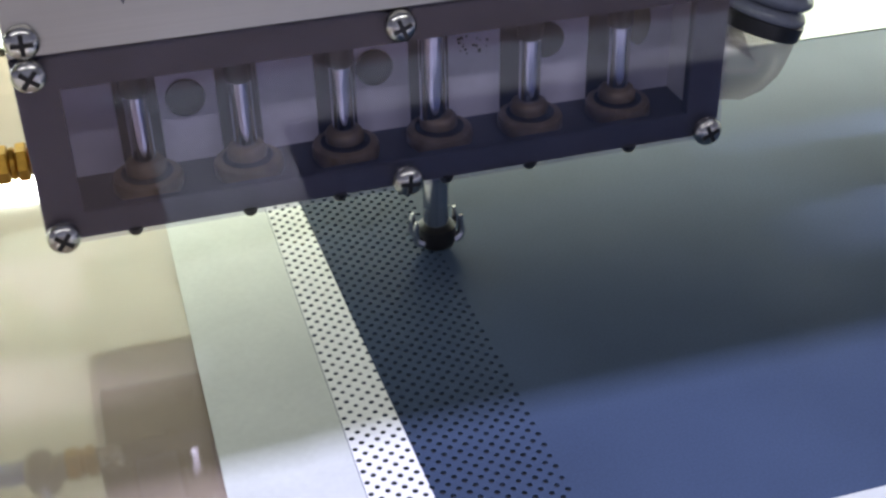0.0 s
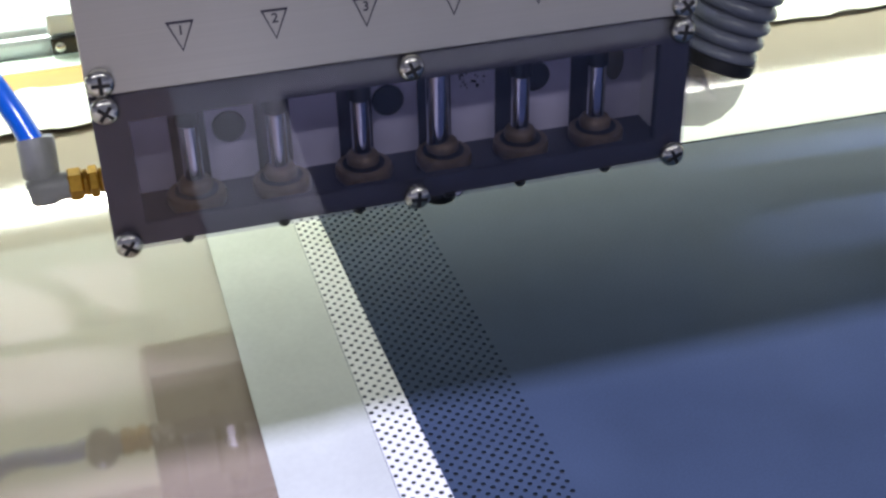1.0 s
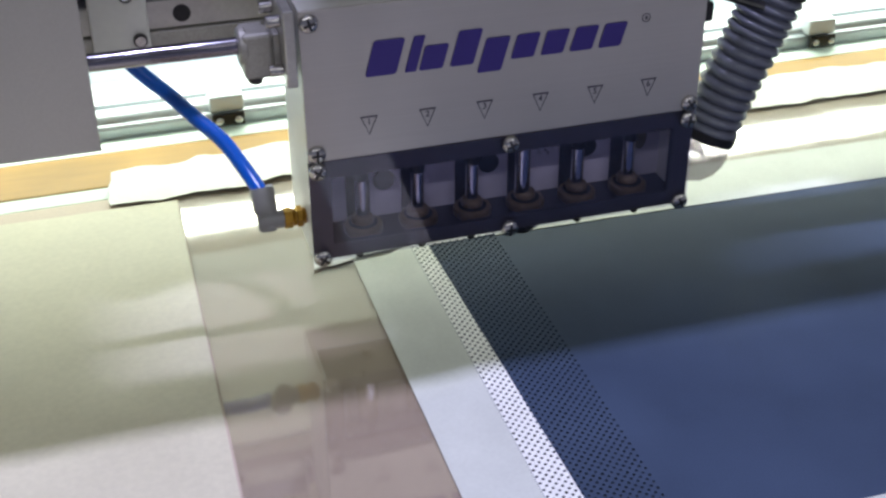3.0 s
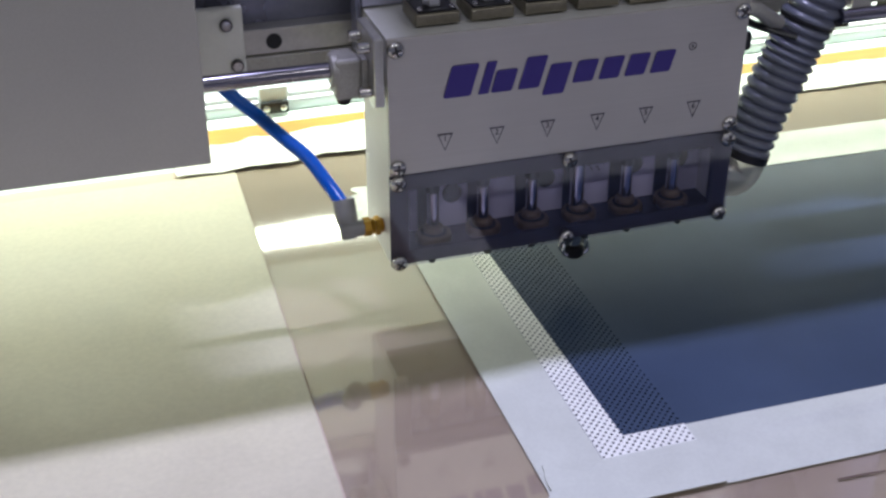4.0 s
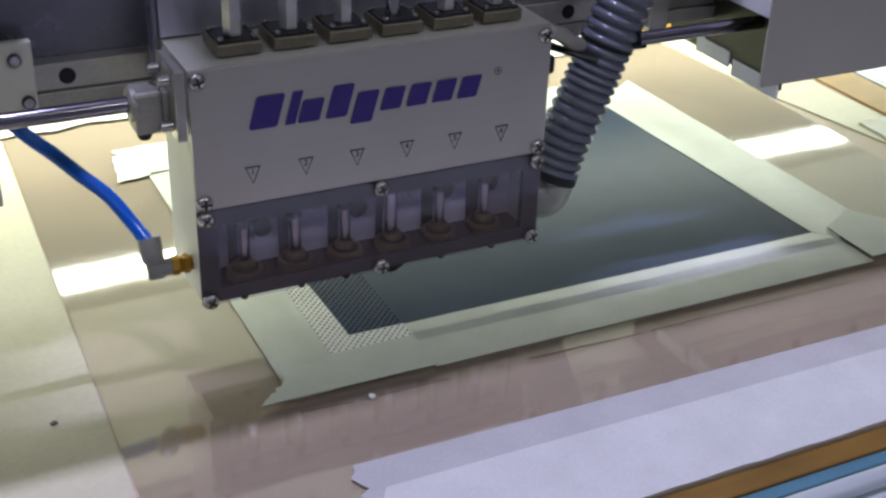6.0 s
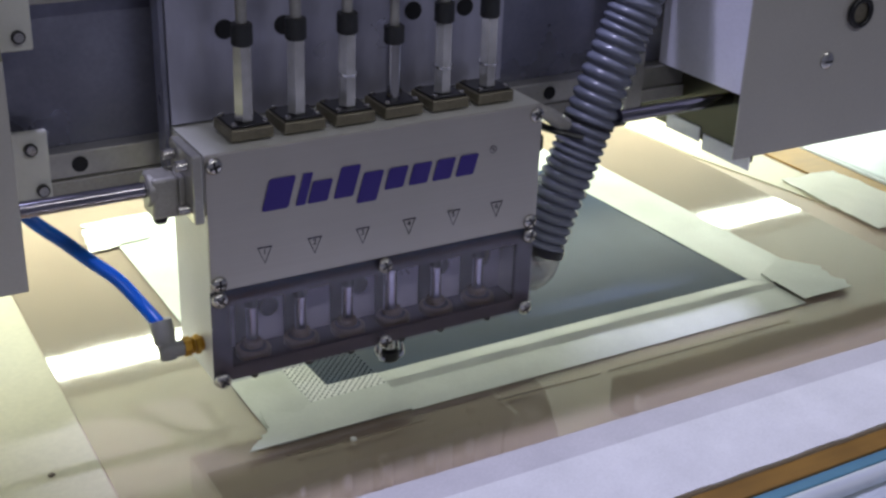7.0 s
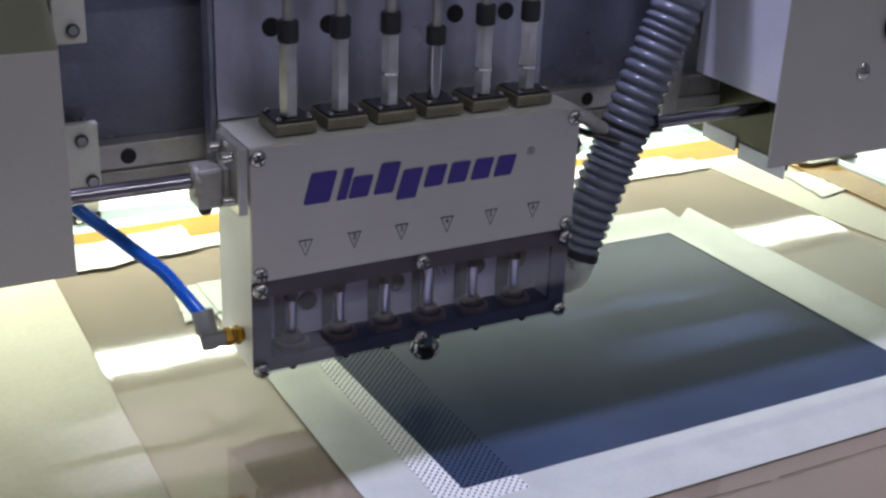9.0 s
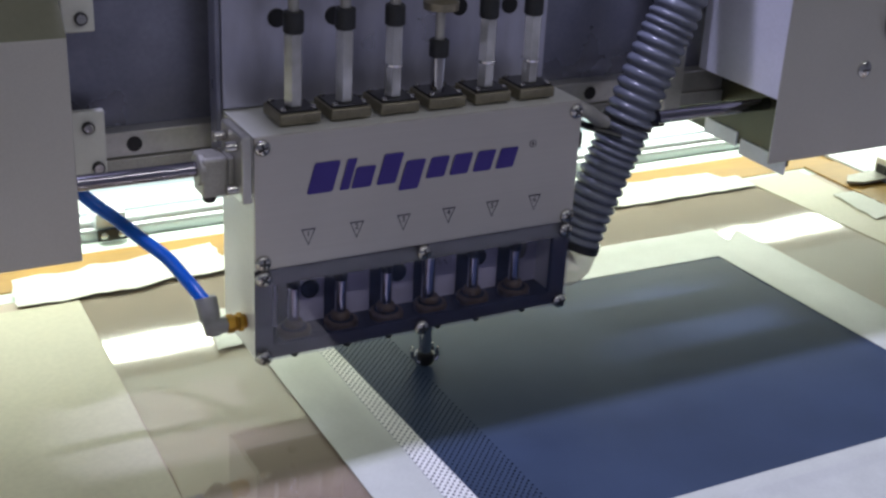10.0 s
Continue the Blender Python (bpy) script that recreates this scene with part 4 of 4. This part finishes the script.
# ---- hoses ----
def suction_hose():
    t = thing("suction_hose", "grey corrugated suction hose clipped to the head's side", "hose")
    centre = spline([(0.2258, 0.030, 0.0610), (0.2350, 0.030, 0.0860), (0.2460, 0.030, 0.1120), (0.2545, 0.030, 0.1330), (0.2650, 0.030, 0.1600), (0.2770, 0.030, 0.190), (0.2875, 0.030, 0.2150),
                     (0.305, 0.033, 0.262), (0.315, 0.044, 0.31), (0.315, 0.052, 0.37)], 430)
    rad = [0.0132 + 0.0034 * abs(math.sin(math.pi * i / 430 * 39)) ** 0.6 for i in range(430)]
    part("corrugated_tube", sweep(centre, rad, 28), HOSE, t, smooth=True)
    low = centre[0] - (centre[6] - centre[0]).normalized() * 0.0035
    part("end_ring", sweep([low, low.lerp(centre[0], 0.1), centre[3], centre[4]], [0.0158, 0.0169, 0.0169, 0.0158], 28), BLACK, t, "black end ring", smooth=True)
    part("elbow", sweep(spline([low, (0.2245, 0.030, 0.0530), (0.2200, 0.030, 0.0470), (0.2016, 0.030, 0.0480)], 14), [0.0152] * 5 + [0.0150] * 5 + [0.0140, 0.0135, 0.013, 0.013], 24), ELBOW_CLEAR, t, "milky clear plastic elbow", smooth=True)
    k = min(range(430), key=lambda i: abs(centre[i].z - 0.140))
    tie = part("cable_tie", sweep([centre[k - 2], centre[k - 1], centre[k + 1], centre[k + 2]], [0.0160, 0.0168, 0.0168, 0.0160], 24), BLACK, t, "black cable tie", smooth=True)
    part("tie_tail", box(0.2690, 0.2800, 0.020, 0.030, 0.1370, 0.1420, 0.0012), BLACK, tie)
    part("holder", sweep(spline([(0.2020, 0.012, 0.160), (0.2110, 0.011, 0.158), (0.2230, 0.016, 0.150), (0.232, 0.020, 0.145)], 10), 0.0044, 12), CAST, t, "steel hose holder", smooth=True)
    part("holder_strap", sweep(spline([(0.2012, 0.020, 0.1560), (0.2080, 0.019, 0.1500), (0.2200, 0.020, 0.1440), (0.2400, 0.0125, 0.1380)], 12), 0.0032, 10, flat=0.7), BLACK, t, smooth=True)
    part("clip", box(0.2010, 0.2120, 0.012, 0.028, 0.1330, 0.1440, 0.002), BLACK, t, "black plastic clip")
    return t


suction_hose()


def air_line():
    t = thing("air_fitting", "grey elbow on brass fitting with a blue air tube", "air fitting")
    for x0, x1, r, seg in ((-0.0158, -0.0112, 0.0054, 6), (-0.0112, -0.0092, 0.0046, 18), (-0.0092, -0.0060, 0.0054, 6), (-0.0060, -0.0043, 0.0042, 18)):
        part("brass_nut", cyl((x0, 0.016, 0.0545), (x1, 0.016, 0.0545), r, seg, 0.0005), BRASS, t, "hexagonal brass nut")
    e = sweep([(-0.0156, 0.016, 0.0545), (-0.0262, 0.016, 0.0545), (-0.0285, 0.016, 0.0540)], [0.0046, 0.0048, 0.0036], 18)
    sweep([(-0.0236, 0.0145, 0.0492), (-0.0236, 0.0150, 0.0503), (-0.0237, 0.0190, 0.0570), (-0.0238, 0.0200, 0.0578), (-0.0239, 0.0265, 0.0672), (-0.0240, 0.0268, 0.0680)], [0.0038, 0.0050, 0.0053, 0.0061, 0.0063, 0.0056], 20, e)
    part("elbow", e, ELBOW_GREY, t, "grey plastic push-in elbow", smooth=True)
    tube = spline([(-0.0243, 0.0262, 0.065), (-0.0299, 0.0396, 0.073), (-0.0379, 0.0519, 0.0838), (-0.0491, 0.0636, 0.0928), (-0.06, 0.0757, 0.1018), (-0.0723, 0.0851, 0.1118), (-0.0844, 0.0903, 0.1262), (-0.0983, 0.0896, 0.1438), (-0.15, 0.060, 0.143)], 80)
    part("air_tube", sweep(tube, 0.0040, 18), BLUE_TUBE, t, "bright blue air tube", smooth=True)
    return t


air_line()


# ---- what moves ----
def motions():
    # the pallet and all that lies on it: along y, with a small step in x at each turn
    way = [(0.0, 0.0026, -0.1215), (0.5, 0.0026, -0.1480), (1.0, 0.0026, -0.1785), (1.5, 0.0026, -0.213), (2.0, 0.0026, -0.245), (2.13, 0.0018, -0.250), (2.25, 0.0004, -0.2445), (2.5, 0.0, -0.2296),
           (3.0, 0.0, -0.1976), (3.5, 0.0, -0.1655), (4.0, 0.0, -0.1335), (4.5, 0.0, -0.1015), (5.0, 0.0, -0.0694), (5.5, 0.0, -0.0366), (6.0, 0.0, -0.0062), (6.5, 0.0, 0.0255), (6.65, 0.0, 0.035),
           (6.76, -0.0014, 0.038), (6.88, -0.0026, 0.034), (7.0, -0.0026, 0.0265), (7.5, -0.0026, -0.0051), (8.0, -0.0026, -0.0366), (8.5, -0.0026, -0.0679), (9.0, -0.0026, -0.1005), (9.5, -0.0026, -0.1306), (10.0, -0.0026, -0.1613)]
    for ob in MOVERS:
        base = ob.matrix_basis.copy()
        walk(ob, [(t, Matrix.Translation((x, y, -0.0014)) @ base) for t, x, y in way])
    # the needle bar: down, up, half way down, about three beats a second
    low, up, half = 0.0, 0.0225, 0.0115
    odd = {1.9: 0.0045, 2.0: 0.0065, 2.1: up, 2.2: up, 2.3: 0.0020, 2.4: up, 2.5: half, 6.7: up, 6.9: up}
    beats = []
    for i in range(101):
        t = i / 10
        if t <= 1.85:
            lift = (low, up, half)[i % 3]
        elif t < 7.05:
            lift = (low, up, half)[(i - 26) % 3]
        else:
            lift = (low, up, half)[(i - 73) % 3]
        beats.append((t, pose(0, 0, odd.get(round(t, 1), lift))))
    walk(PUNCH, beats)


motions()
